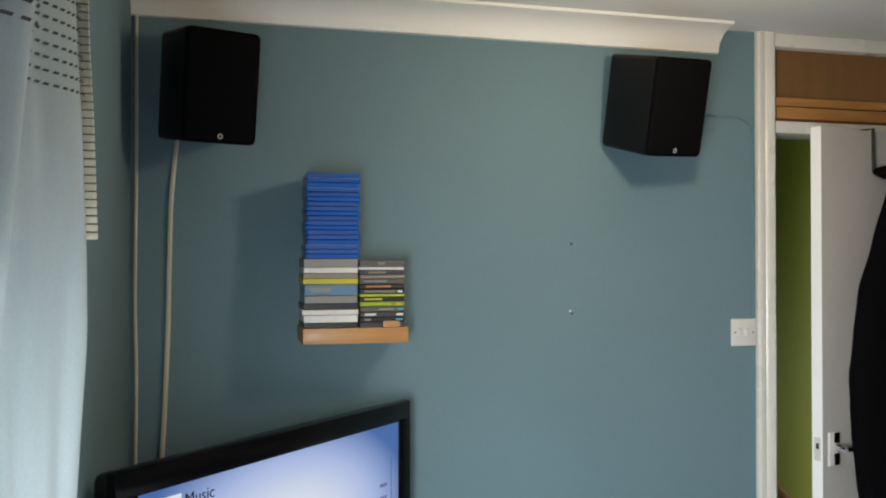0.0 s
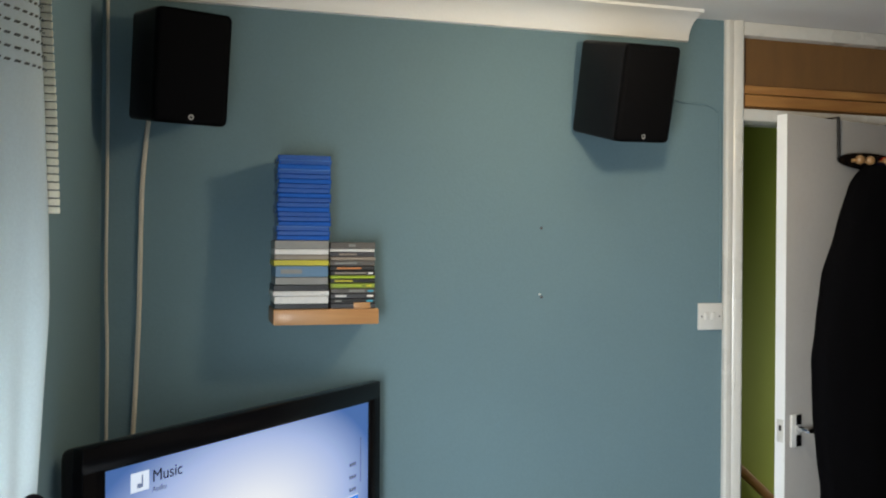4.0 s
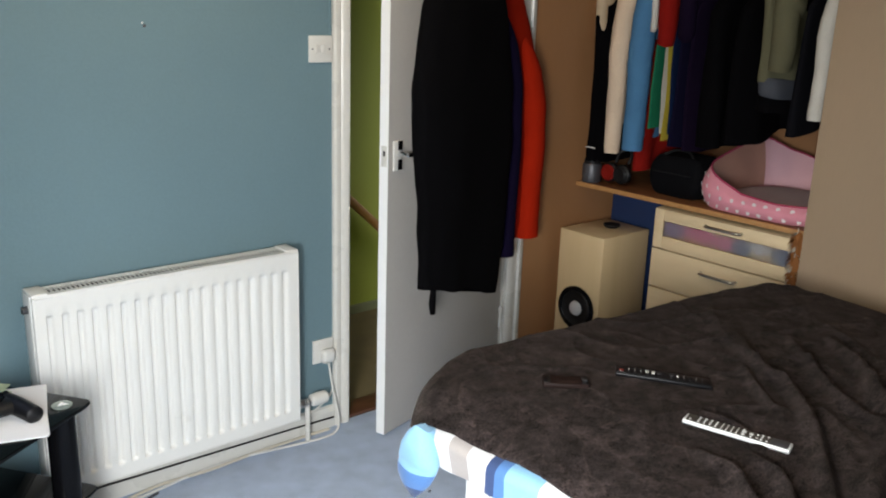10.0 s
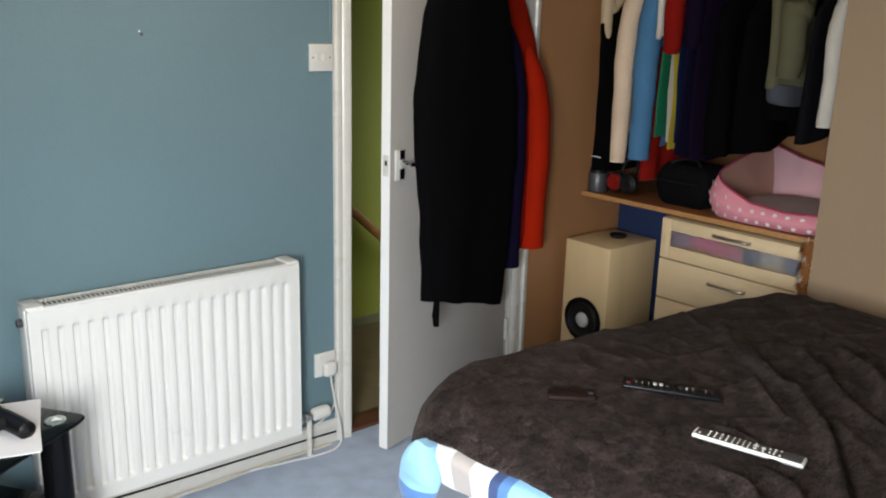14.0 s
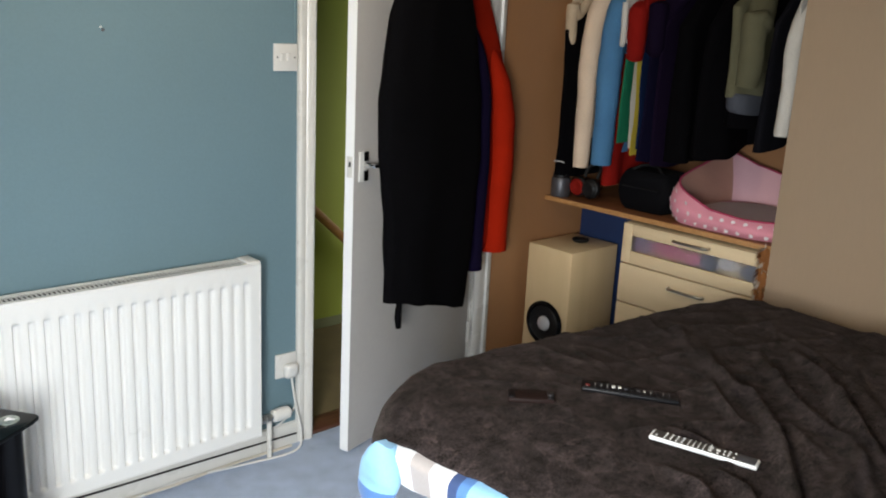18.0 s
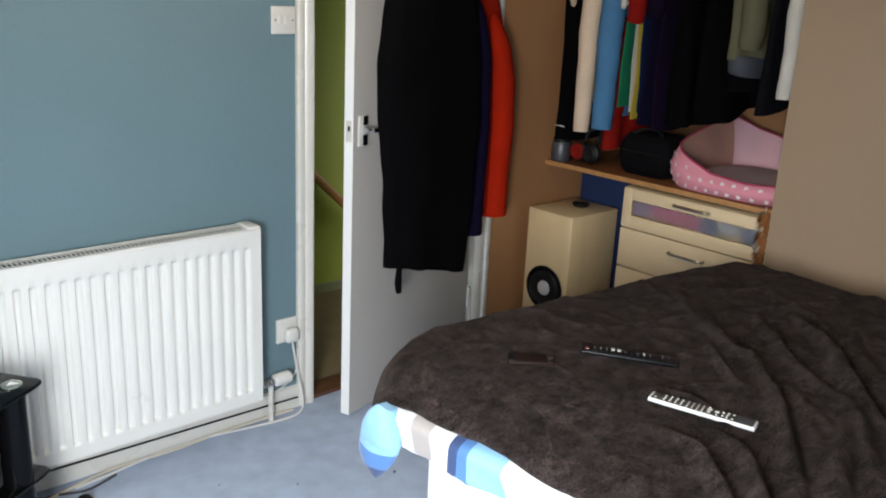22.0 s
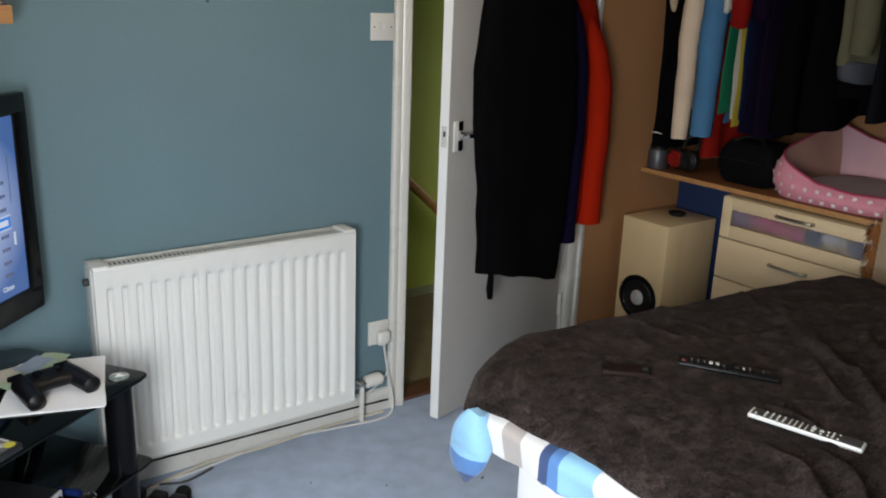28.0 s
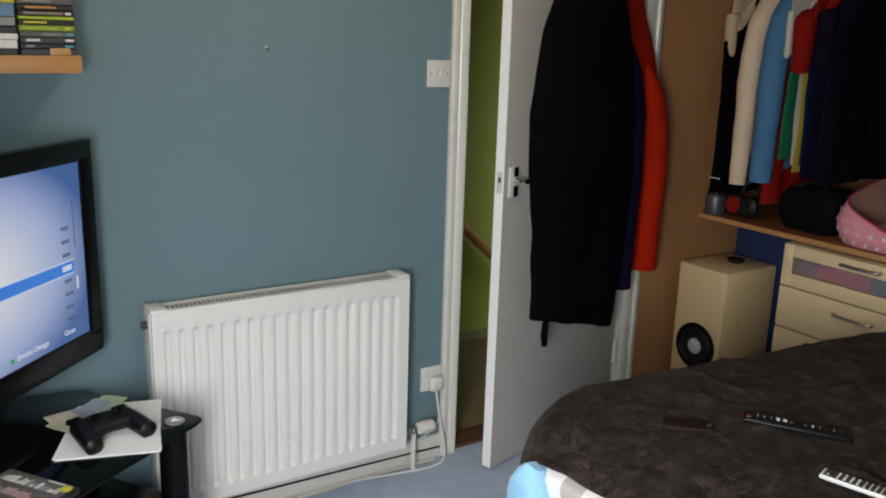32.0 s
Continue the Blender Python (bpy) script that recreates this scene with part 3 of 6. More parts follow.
valve = thing("radiator_valve", pose(1.46, 2.38, 0.0), "white thermostatic radiator valve with a pale pipe into the carpet", "valve")
part("tail", tube(bmesh.new(), [(1.398, 2.375, 0.150), (1.455, 2.375, 0.150)], [0.008, 0.010], 12), CHROME, valve, "chrome tail")
part("body", tube(bmesh.new(), [(1.428, 2.375, 0.150), (1.434, 2.375, 0.150), (1.442, 2.375, 0.150), (1.472, 2.375, 0.150)], [0.010, 0.015, 0.012, 0.012], 12), CHROME, valve, "chrome body")
for k in range(4):
    part("collar", tube(bmesh.new(), [(1.422 + 0.011 * k, 2.375, 0.150), (1.427 + 0.011 * k, 2.375, 0.150)], 0.0155, 14), STEEL, valve, "steel collar")
part("head", tube(bmesh.new(), [(1.470, 2.375, 0.152), (1.476, 2.375, 0.152), (1.500, 2.375, 0.153), (1.532, 2.375, 0.153), (1.540, 2.375, 0.153)], [0.014, 0.022, 0.024, 0.022, 0.014], 16), WHITE_PLASTIC, valve, "white ribbed head")
part("pipe", tube(bmesh.new(), [(1.458, 2.375, 0.148), (1.458, 2.375, 0.0)], 0.0095, 12), WHITE_GLOSS, valve, "white painted pipe")

# ---- switch, socket, cables ----
sw = thing("light_switch", pose(1.56, Y1, 1.36), "white plastic double light switch beside the door frame", "light switch")
part("plate", B(1.507, 1.595, Y1 - 0.009, Y1 - 0.0005, 1.318, 1.404, 0.003), WHITE_PLASTIC, sw)
for x in (1.536, 1.560):
    part("rocker", B(x - 0.007, x + 0.007, Y1 - 0.013, Y1 - 0.008, 1.35, 1.374, 0.002), WHITE_PLASTIC, sw)
for x in (1.519, 1.583):
    part("screw", lathe(bmesh.new(), [(0.0030, 0), (0.0030, 0.001)], pose(x, Y1 - 0.0088, 1.361, 90, 0, 0), 10), DARK_GREY, sw)
so = thing("wall_socket", pose(1.555, Y1, 0.31), "white plastic wall socket with a switch", "socket")
part("plate", B(1.512, 1.595, Y1 - 0.010, Y1 - 0.0005, 0.262, 0.350, 0.003), WHITE_PLASTIC, so)
part("switch", B(1.527, 1.539, Y1 - 0.013, Y1 - 0.009, 0.325, 0.341, 0.002), WHITE_PLASTIC, so)
pl = thing("mains_plug", pose(1.565, Y1 - 0.03, 0.30), "white mains plug with a lead trailing to the carpet", "plug")
part("body", B(1.534, 1.590, Y1 - 0.043, Y1 - 0.0105, 0.264, 0.318, 0.016, 4), WHITE_PLASTIC, pl)
part("lead", tube(bmesh.new(), spline([(1.566, 2.405, 0.268), (1.568, 2.402, 0.24), (1.580, 2.395, 0.15), (1.588, 2.375, 0.06), (1.57, 2.36, 0.012), (1.50, 2.352, 0.006), (1.36, 2.375, 0.006), (1.2, 2.402, 0.006), (1.05, 2.398, 0.006), (0.9, 2.375, 0.006), (0.78, 2.36, 0.006)]), 0.0042, 6), WHITE_PLASTIC, pl)


def cable(name, label, pts, r, material):
    return solo(name, tube(bmesh.new(), spline(pts), r, 6), material, label, "cable")


for x, y, r in ((1.589, 1.852, 0.006), (1.31, 1.98, 0.0035), (1.12, 2.12, 0.003)):
    solo("carpet_fluff", lathe(bmesh.new(), [(r * 0.6, 0.0), (r, 0.002), (r * 0.4, 0.004)], pose(x, y, 0.0, 0, 0, 30) @ Matrix.Diagonal((1.5, 0.8, 1, 1)), 8), DARK_GREY, "tiny dark fluff lying on the carpet", "fluff", group="fluff on the carpet")
cable("black_cable", "thin black cable lying along the skirting board", [(1.59, 2.409, 0.040), (1.45, 2.409, 0.044), (1.2, 2.409, 0.050), (0.95, 2.409, 0.055), (0.7, 2.409, 0.06), (0.55, 2.405, 0.05)], 0.0035, BLACK_MATT)
cable("cream_floor_cable", "cream cable on the carpet along the wall", [(1.56, 2.395, 0.006), (1.3, 2.402, 0.006), (1.1, 2.39, 0.006), (0.9, 2.398, 0.006), (0.7, 2.35, 0.006)], 0.005, CREAM_CABLE)
cable("thin_white_lead", "thin white lead behind the plug, down to the skirting", [(1.594, 2.420, 0.225), (1.590, 2.412, 0.19), (1.575, 2.405, 0.14), (1.53, 2.404, 0.105), (1.49, 2.404, 0.09)], 0.003, WHITE_PLASTIC)
cable("corner_cable", "cream speaker cable running down the wall corner", [(-0.266, 2.424, 2.24), (-0.264, 2.424, 1.9), (-0.266, 2.424, 1.5), (-0.262, 2.424, 1.3), (-0.263, 2.424, 1.0), (-0.262, 2.424, 0.6)], 0.0045, CREAM_CABLE)
cable("speaker_cable", "cream speaker cable hanging down the blue wall", [(-0.150, 2.40, 1.96), (-0.163, 2.424, 1.90), (-0.176, 2.424, 1.75), (-0.180, 2.424, 1.6), (-0.183, 2.424, 1.4), (-0.190, 2.424, 1.2), (-0.198, 2.424, 1.0), (-0.2, 2.424, 0.6)], 0.0065, CREAM_CABLE)
cable("painted_cable", "blue-painted cable clipped to the wall by the door frame", [(1.40, 2.40, 2.045), (1.45, 2.426, 2.043), (1.53, 2.426, 2.04), (1.572, 2.426, 2.02), (1.585, 2.426, 1.97), (1.588, 2.426, 1.6), (1.588, 2.426, 1.41)], 0.0035, BLUE_PAINT)
for x, z in ((0.970, 1.637), (0.972, 1.428)):
    h = solo("wall_hole", lathe(bmesh.new(), [(0.0035, 0.0), (0.0050, 0.0012), (0.0035, 0.0018)], pose(x, Y1, z, 90, 0, 0), 12), DARK_GREY, "dark empty screw hole in the blue wall", "screw hole")
    tagged(h, group="screw holes")
solo("wall_plug", lathe(bmesh.new(), [(0.0028, 0.0), (0.0032, 0.0015), (0.001, 0.002)], pose(0.966, Y1, 1.436, 90, 0, 0), 10), WHITE_PLASTIC, "white plastic wall plug by a screw hole", "wall plug")

# ---- floating shelf with stacks of cases ----
shelf = solo("floating_shelf", B(0.158, 0.436, 2.258, Y1, 1.370, 1.411, 0.002), BEECH, "small beech-veneer floating shelf on the blue wall", "shelf")


def case(name, label, cat, x0, x1, y0, y1, z0, z1, material, spine=None, group="", bars=()):
    t = thing(name, pose((x0 + x1) / 2, y0, z0), label, cat, group)
    part("cover", B(x0, x1, y0, y1, z0, z1, min(0.0016, (z1 - z0) * 0.2), 1), material, t)
    if spine:
        part("spine", B(x0 + 0.004, x1 - 0.004, y0 - 0.0012, y0 + 0.001, z0 + 0.0012, z1 - 0.0012), spine, t)
    for a, b, mt in bars:
        part("print", B(x0 + (x1 - x0) * a, x0 + (x1 - x0) * b, y0 - 0.002, y0 - 0.0008, z0 + (z1 - z0) * 0.3, z0 + (z1 - z0) * 0.7), mt, t)
    return t


CLEAR_BLUE = surface("translucent_blue_case", (0.012, 0.10, 0.46), 0.25, var=0.15, scale=20, bump=0.02, coat=0.3)
BLUE_EDGE = surface("pale_blue_case_edge", (0.10, 0.22, 0.55), 0.25, var=0.1, bump=0.0)
BLUE_PRINT = surface("dark_blue_print", (0.010, 0.085, 0.38), 0.4, var=0.25, bump=0.0)
rs = random.Random(4)
z = 1.5925
for i in range(18):
    h = 0.0124
    dx = rs.uniform(-0.003, 0.003)
    c = case("game_case", "blue translucent plastic game case in a stack", "game case", 0.168 + dx, 0.305 + dx, 2.264 + rs.uniform(0, 0.005), 2.405, z, z + h - 0.0006, CLEAR_BLUE, BLUE_PRINT if i % 3 else None, "blue cases on the shelf")
    if i in (2, 14, 16):
        part("clear_edge", B(0.168 + dx, 0.306 + dx, 2.2625, 2.2655, z + 0.0095, z + 0.0118), BLUE_EDGE, c)
    z += h
plain = {k: surface(k + "_case_print", v, 0.4, var=0.15, scale=30, bump=0.0) for k, v in dict(
    black=(0.012, 0.012, 0.013), white=(0.66, 0.65, 0.63), grey=(0.24, 0.235, 0.22), steel_blue=(0.10, 0.20, 0.32), yellow=(0.52, 0.46, 0.03), taupe=(0.25, 0.21, 0.17),
    olive=(0.20, 0.26, 0.03), charcoal=(0.045, 0.045, 0.05), lime=(0.35, 0.46, 0.03), cyan=(0.04, 0.30, 0.42), dusk=(0.10, 0.09, 0.08), pink=(0.50, 0.18, 0.25), orange=(0.5, 0.2, 0.06), blush=(0.45, 0.30, 0.32), sage=(0.30, 0.42, 0.28)).items()}
z = 1.4115
for col, h, w in (("black", 0.014, 0.0), ("white", 0.020, 0.0), ("white", 0.014, 0.004), ("black", 0.016, 0.002), ("grey", 0.020, -0.002), ("steel_blue", 0.030, -0.002), ("yellow", 0.015, 0.002), ("taupe", 0.014, 0.0), ("white", 0.015, 0.0), ("grey", 0.0225, 0.0)):
    case("disc_case", col.replace("_", " ") + " disc case in a stack on the shelf", "disc case", 0.160 - w, 0.301 + w * 0.5, 2.262, 2.40 + w, z, z + h - 0.0005, plain[col], None, "cases on the shelf", ((0.1, 0.5, plain["grey"]),) if col == "steel_blue" else ())
    z += h
z = 1.4115
for col, h, bars in (("charcoal", 0.014, ((0.5, 0.9, "taupe"),)), ("black", 0.013, ((0.1, 0.25, "grey"), (0.8, 0.95, "cyan"))), ("charcoal", 0.014, ((0.1, 0.35, "white"), (0.8, 0.95, "white"))), ("dusk", 0.013, ((0.4, 0.75, "grey"), (0.82, 0.95, "cyan"))), ("olive", 0.014, ((0.05, 0.7, "lime"), (0.8, 0.92, "yellow"))), ("black", 0.012, ((0.1, 0.5, "yellow"),)), ("lime", 0.008, ()), ("black", 0.013, ((0.1, 0.8, "taupe"), (0.84, 0.95, "white"))), ("black", 0.013, ((0.15, 0.7, "orange"),)), ("dusk", 0.014, ((0.1, 0.6, "grey"),)), ("taupe", 0.010, ()), ("charcoal", 0.013, ((0.2, 0.6, "taupe"),)), ("white", 0.008, ()), ("dusk", 0.018, ((0.4, 0.55, "grey"),))):
    dx = rs.uniform(-0.002, 0.002)
    case("disc_case", "dark printed film case in a stack on the shelf", "disc case", 0.306 + dx, 0.426 + dx, 2.264, 2.385, z, z + h - 0.0005, plain[col], None, "film cases on the shelf", tuple((a, b, plain[m]) for a, b, m in bars))
    z += h
solo("wooden_block", B(0.368, 0.412, 2.2585, 2.2625, 1.4115, 1.428, 0.001), BEECH, "small tan wooden block at the shelf edge", "block")

# ---- two wall speakers ----


def speaker(m, label):
    t = thing("wall_speaker", m, label, "loudspeaker", "wall speakers")
    part("cabinet", B(-0.091, 0.091, 0.012, 0.238, -0.136, 0.136, 0.012, 3), BLACK_VINYL, t, local=True)
    part("grille", B(-0.090, 0.090, 0.0, 0.018, -0.135, 0.135, 0.014, 3), BLACK_GRILLE, t, "black cloth grille", local=True)
    bm = bmesh.new()
    ring = [(0.0065 * math.cos(a), 0.0065 * math.sin(a)) for a in (math.tau * i / 20 for i in range(20))]
    rin = [(x * 0.55, y * 0.55) for x, y in ring]
    for i in range(20):
        k = (i + 1) % 20
        bm.faces.new([bm.verts.new((x, -0.0012, y - 0.118)) for x, y in (ring[i], ring[k], rin[k], rin[i])])
    part("badge", bm, SILVER, t, "small silver ring badge", local=True)
    part("bracket", tube(bmesh.new(), [(0, 0.20, 0.0), (0, 0.30, 0.0)], 0.016, 10), BLACK_MATT, t, local=True)
    return t


speaker(pose(-0.044, 2.150, 2.004, 8.5, 0, 18), "black bookshelf speaker on the wall corner, turned inwards")
speaker(pose(1.183, 2.163, 2.009, 14.3, -1.7, 8.1), "black bookshelf speaker on the wall, tilted down")

# ---- television on a black glass corner stand ----
TVM = pose(0.1155, 1.983, 0.54, 0, 0, 44.7)
tv = thing("television", TVM, "black flat-screen television showing a music menu", "television")
TW, TZ0, TZ1 = 0.957, 0.112, 0.668
bm = bmesh.new()
sx0, sx1, sz0, sz1 = -TW / 2 + 0.052, TW / 2 - 0.052, 0.178, 0.616
box(bm, -TW / 2, TW / 2, 0, 0.03, sz1, TZ1, 0.006)
box(bm, -TW / 2, TW / 2, 0, 0.03, TZ0, sz0, 0.006)
box(bm, -TW / 2, sx0, 0, 0.03, sz0 - 0.01, sz1 + 0.01, 0.004)
box(bm, sx1, TW / 2, 0, 0.03, sz0 - 0.01, sz1 + 0.01, 0.004)
part("bezel", bm, BLACK_GLOSS, tv, local=True)
part("back_cover", B(-TW / 2 + 0.01, TW / 2 - 0.01, 0.022, 0.085, TZ0 + 0.01, TZ1 - 0.01, 0.02, 3), BLACK_MATT, tv, local=True)
part("side_vent", B(-TW / 2 - 0.002, -TW / 2 + 0.01, 0.03, 0.06, 0.3, 0.42, 0.002), SILVER, tv, local=True)
part("neck", B(-0.06, 0.06, 0.035, 0.075, 0.012, 0.14, 0.01), BLACK_GLOSS, tv, local=True)
part("foot", lathe(bmesh.new(), [(0.24, 0.0), (0.24, 0.006), (0.20, 0.014), (0.05, 0.02)], pose(0, 0.06, 0) @ Matrix.Diagonal((1, 0.55, 1, 1)), 40), BLACK_GLOSS, tv, local=True)

SCREEN, st, sb = nodes("menu_screen")
sn, sl = st.nodes, st.links
co, sep = sn.new("ShaderNodeTexCoord"), sn.new("ShaderNodeSeparateXYZ")
sl.new(co.outputs["Object"], sep.inputs[0])
mp = sn.new("ShaderNodeMapping")
mp.inputs["Location"].default_value = (0.03 / 0.50, 0, -0.40 / 0.29)
mp.inputs["Scale"].default_value = (1 / 0.50, 0, 1 / 0.29)
sl.new(co.outputs["Object"], mp.inputs["Vector"])
gr = sn.new("ShaderNodeTexGradient")
gr.gradient_type = "SPHERICAL"
sl.new(mp.outputs[0], gr.inputs["Vector"])
ramp = sn.new("ShaderNodeValToRGB")
ramp.color_ramp.elements[0].position, ramp.color_ramp.elements[0].color = 0.0, (0.06, 0.15, 0.42, 1)
ramp.color_ramp.elements[1].position, ramp.color_ramp.elements[1].color = 0.75, (0.90, 0.93, 1.0, 1)
e = ramp.color_ramp.elements.new(0.30)
e.color = (0.42, 0.53, 0.86, 1)
sl.new(gr.outputs["Fac"], ramp.inputs[0])
sl.new(ramp.outputs[0], sb.inputs["Emission Color"])
sb.inputs["Emission Strength"].default_value = 2.1
sb.inputs["Base Color"].default_value = (0.01, 0.01, 0.012, 1)
sb.inputs["Roughness"].default_value = 0.3
screen = part("screen", B(sx0 - 0.004, sx1 + 0.004, 0.006, 0.02, sz0 - 0.004, sz1 + 0.004), SCREEN, tv, "lit screen with a music menu", local=True, smooth=False)
INK, PALE, BAR = glow("menu_ink", (0.03, 0.05, 0.12), 0.6), glow("menu_pale", (0.75, 0.85, 1.0), 2.2), glow("menu_bar_blue", (0.04, 0.24, 0.85), 2.2)
GREYI, TILE = glow("menu_grey_ink", (0.16, 0.20, 0.34), 1.3), glow("menu_tile", (0.28, 0.36, 0.58), 1.3)


def on_screen(u, v, d=0.0):
    """A place on the screen: u across, v down, 0 to 1."""
    return Vector((sx0 + u * (sx1 - sx0), 0.0055 - d, sz1 - v * (sz1 - sz0)))


def patch(name, u0, u1, v0, v1, material, d=0.0005):
    a, b = on_screen(u0, v1, d), on_screen(u1, v0, d)
    return part(name, B(a.x, b.x, a.y - 0.0004, a.y, a.z, b.z), material, screen, local=True, smooth=False)


def menu(text, u, v, size, material):
    p = on_screen(u, v, 0.0016)
    return words(text, size, pose(*p, 90, 0, 0), material, screen)


patch("icon", 0.070, 0.122, 0.04, 0.125, PALE)
patch("note_stem", 0.100, 0.104, 0.055, 0.10, TILE, 0.001)
patch("note_head", 0.088, 0.104, 0.09, 0.11, TILE, 0.001)
menu("Music", 0.130, 0.10, 0.034, INK)
menu("Audio", 0.130, 0.145, 0.015, GREYI)
patch("album_tile", 0.085, 0.262, 0.285, 0.555, TILE)
for u in (0.140, 0.200):
    patch("note_stem", u + 0.020, u + 0.026, 0.345, 0.47, PALE, 0.001)
    patch("note_head", u, u + 0.026, 0.455, 0.495, PALE, 0.001)
patch("note_beam", 0.160, 0.226, 0.345, 0.375, PALE, 0.001)
for i, v in enumerate((0.365, 0.44, 0.515, 0.665, 0.74, 0.815, 0.885)):
    menu("Track  %d" % (15 + i + (i > 2)), 0.375, v, 0.015, GREYI)
    for k in (0.0, 0.012, 0.024):
        patch("duration", 0.900 + k, 0.909 + k, v - 0.026, v - 0.006, GREYI)
bar = patch("highlight_bar", 0.365, 0.945, 0.540, 0.610, BAR)
patch("bar_edge", 0.363, 0.947, 0.535, 0.541, PALE, 0.0008)
patch("bar_edge", 0.363, 0.947, 0.609, 0.615, PALE, 0.0008)
menu("Track  18", 0.385, 0.587, 0.015, PALE)
patch("duration", 0.895, 0.935, 0.56, 0.59, PALE, 0.001)
patch("scroll_line", 0.957, 0.960, 0.20, 0.47, GREYI)
patch("scroll_thumb", 0.955, 0.962, 0.64, 0.715, PALE)
menu("Device Change", 0.68, 0.955, 0.018, PALE)
menu("Close", 0.88, 0.955, 0.018, PALE)
patch("green_key", 0.655, 0.67, 0.935, 0.96, glow("menu_green", (0.1, 0.6, 0.15), 1.4))
patch("progress_line", 0.05, 0.28, 0.93, 0.942, BAR)

stand = thing("tv_stand", pose(0.16, 1.98, 0), "black glass corner television stand on round black legs", "tv stand")
OUT = [(-0.06, 1.565), (-0.03, 1.572), (0.592, 1.996), (0.612, 2.014), (0.610, 2.030), (0.400, 2.330), (0.372, 2.345), (0.15, 2.36), (-0.19, 2.02), (-0.20, 1.66), (-0.185, 1.635)]
part("glass_top", prism(bmesh.new(), OUT, 0.530, 0.540, 0.002), BLACK_GLASS, stand, "smoked black glass top")
for z in (0.292, 0.06):
    part("glass_shelf", prism(bmesh.new(), [(0.16 + (x - 0.16) * 1.0, 1.98 + (y - 1.98) * 1.0) for x, y in OUT], z, z + 0.008, 0.002), BLACK_GLASS, stand, "smoked black glass shelf")
for x, y in ((0.535, 2.00), (0.0, 1.655), (0.38, 2.28), (-0.13, 1.80)):
    for z0, z1 in ((0.0, 0.06), (0.068, 0.292), (0.300, 0.530)):
        part("leg", tube(bmesh.new(), [(x, y, z0), (x, y, z1)], 0.034, 28), BLACK_GLOSS, stand)
part("back_panel", B(-0.17, 0.17, -0.012, 0.012, 0.069, 0.529, 0.003, m=pose(0.02, 2.12, 0, 0, 0, 44.7)), BLACK_MATT, stand)

PALE_METAL = surface("pale_anodised_metal", (0.62, 0.62, 0.63), 0.35, metal=0.4, var=0.04, bump=0.0)
con = thing("game_console", pose(0.22, 1.93, 0.068, 0, 0, 44), "glossy black game console on the lowest glass shelf", "games console")
part("body", B(-0.14, 0.14, -0.13, 0.13, 0.0, 0.085, 0.02, 3), BLACK_GLOSS, con, local=True)
rec = thing("disc_player", pose(0.17, 1.91, 0.300, 0, 0, 42), "silver disc player with a pale front strip on the glass shelf", "disc player")
part("body", B(-0.16, 0.16, -0.12, 0.14, 0.0, 0.042, 0.004), BLACK_MATT, rec, local=True)
strip = part("front_strip", B(-0.16, 0.16, -0.128, -0.12, 0.006, 0.040, 0.003), PALE_METAL, rec, "silver front strip", local=True)
for x in (0.145, 0.085):
    part("button", lathe(bmesh.new(), [(0.007, 0), (0.007, 0.004), (0.005, 0.005)], pose(x, -0.128, 0.024, 90, 0, 0), 14), BLACK_MATT, strip, local=True)
dvd = thing("film_case", pose(0.172, 1.823, 0.5405, 0, 0, -55), "dark printed film case lying on the glass stand", "disc case")
part("cover", B(-0.095, 0.095, -0.068, 0.068, 0.0, 0.015, 0.002), plain["black"], dvd, local=True)
part("front_print", B(-0.090, 0.088, -0.064, 0.064, 0.0145, 0.0156), plain["dusk"], dvd, local=True)
rp = random.Random(11)
for row, c in ((0.026, "white"), (-0.015, "blush"), (-0.056, "sage")):
    x = -0.082
    while x < 0.074:
        w = rp.uniform(0.003, 0.009)
        part("print", B(x, x + w, row, row + rp.uniform(0.007, 0.026), 0.0156, 0.0160), plain[c] if rp.random() < 0.75 else plain["grey"], dvd, local=True, smooth=False)
        x += w + rp.uniform(0.0008, 0.004)
part("title_bar", B(0.018, 0.066, 0.0585, 0.0625, 0.0156, 0.0160), plain["white"], dvd, local=True, smooth=False)
part("sticker", lathe(bmesh.new(), [(0.012, 0), (0.012, 0.0008)], pose(0.078, 0.05, 0.0156), 16), plain["yellow"], dvd, "yellow sticker", local=True)

sheetp = thing("paper_stack", pose(0.42, 2.03, 0.5405, 0, 0, 0), "white sheets of paper on the glass stand", "paper")
for i, (a, o) in enumerate(((0, 0), (1.5, 0.002), (-1.0, -0.002))):
    bm = prism(bmesh.new(), [(-0.16 + o, -0.075), (0.055, -0.145 + o), (0.132, 0.137), (-0.06, 0.19)], 0.0015 * i, 0.0015 * i + 0.0012)
    bmesh.ops.rotate(bm, cent=(0, 0, 0), matrix=Matrix.Rotation(radians(a), 3, "Z"), verts=bm.verts)
    part("sheet", bm, PAPER, sheetp, local=True, smooth=False)
NOTE_G, NOTE_B, NOTE_P = (surface(n, c, 0.7, var=0.2, scale=40, bump=0.02) for n, c in (("pale_green_note", (0.42, 0.52, 0.36)), ("blue_grey_note", (0.30, 0.38, 0.50)), ("pale_cream_note", (0.58, 0.55, 0.47))))
leaflets = thing("printed_leaflets", pose(0.372, 2.150, 0.5455, 0, 0, -8), "crumpled pale green and blue leaflets on the papers", "leaflet")
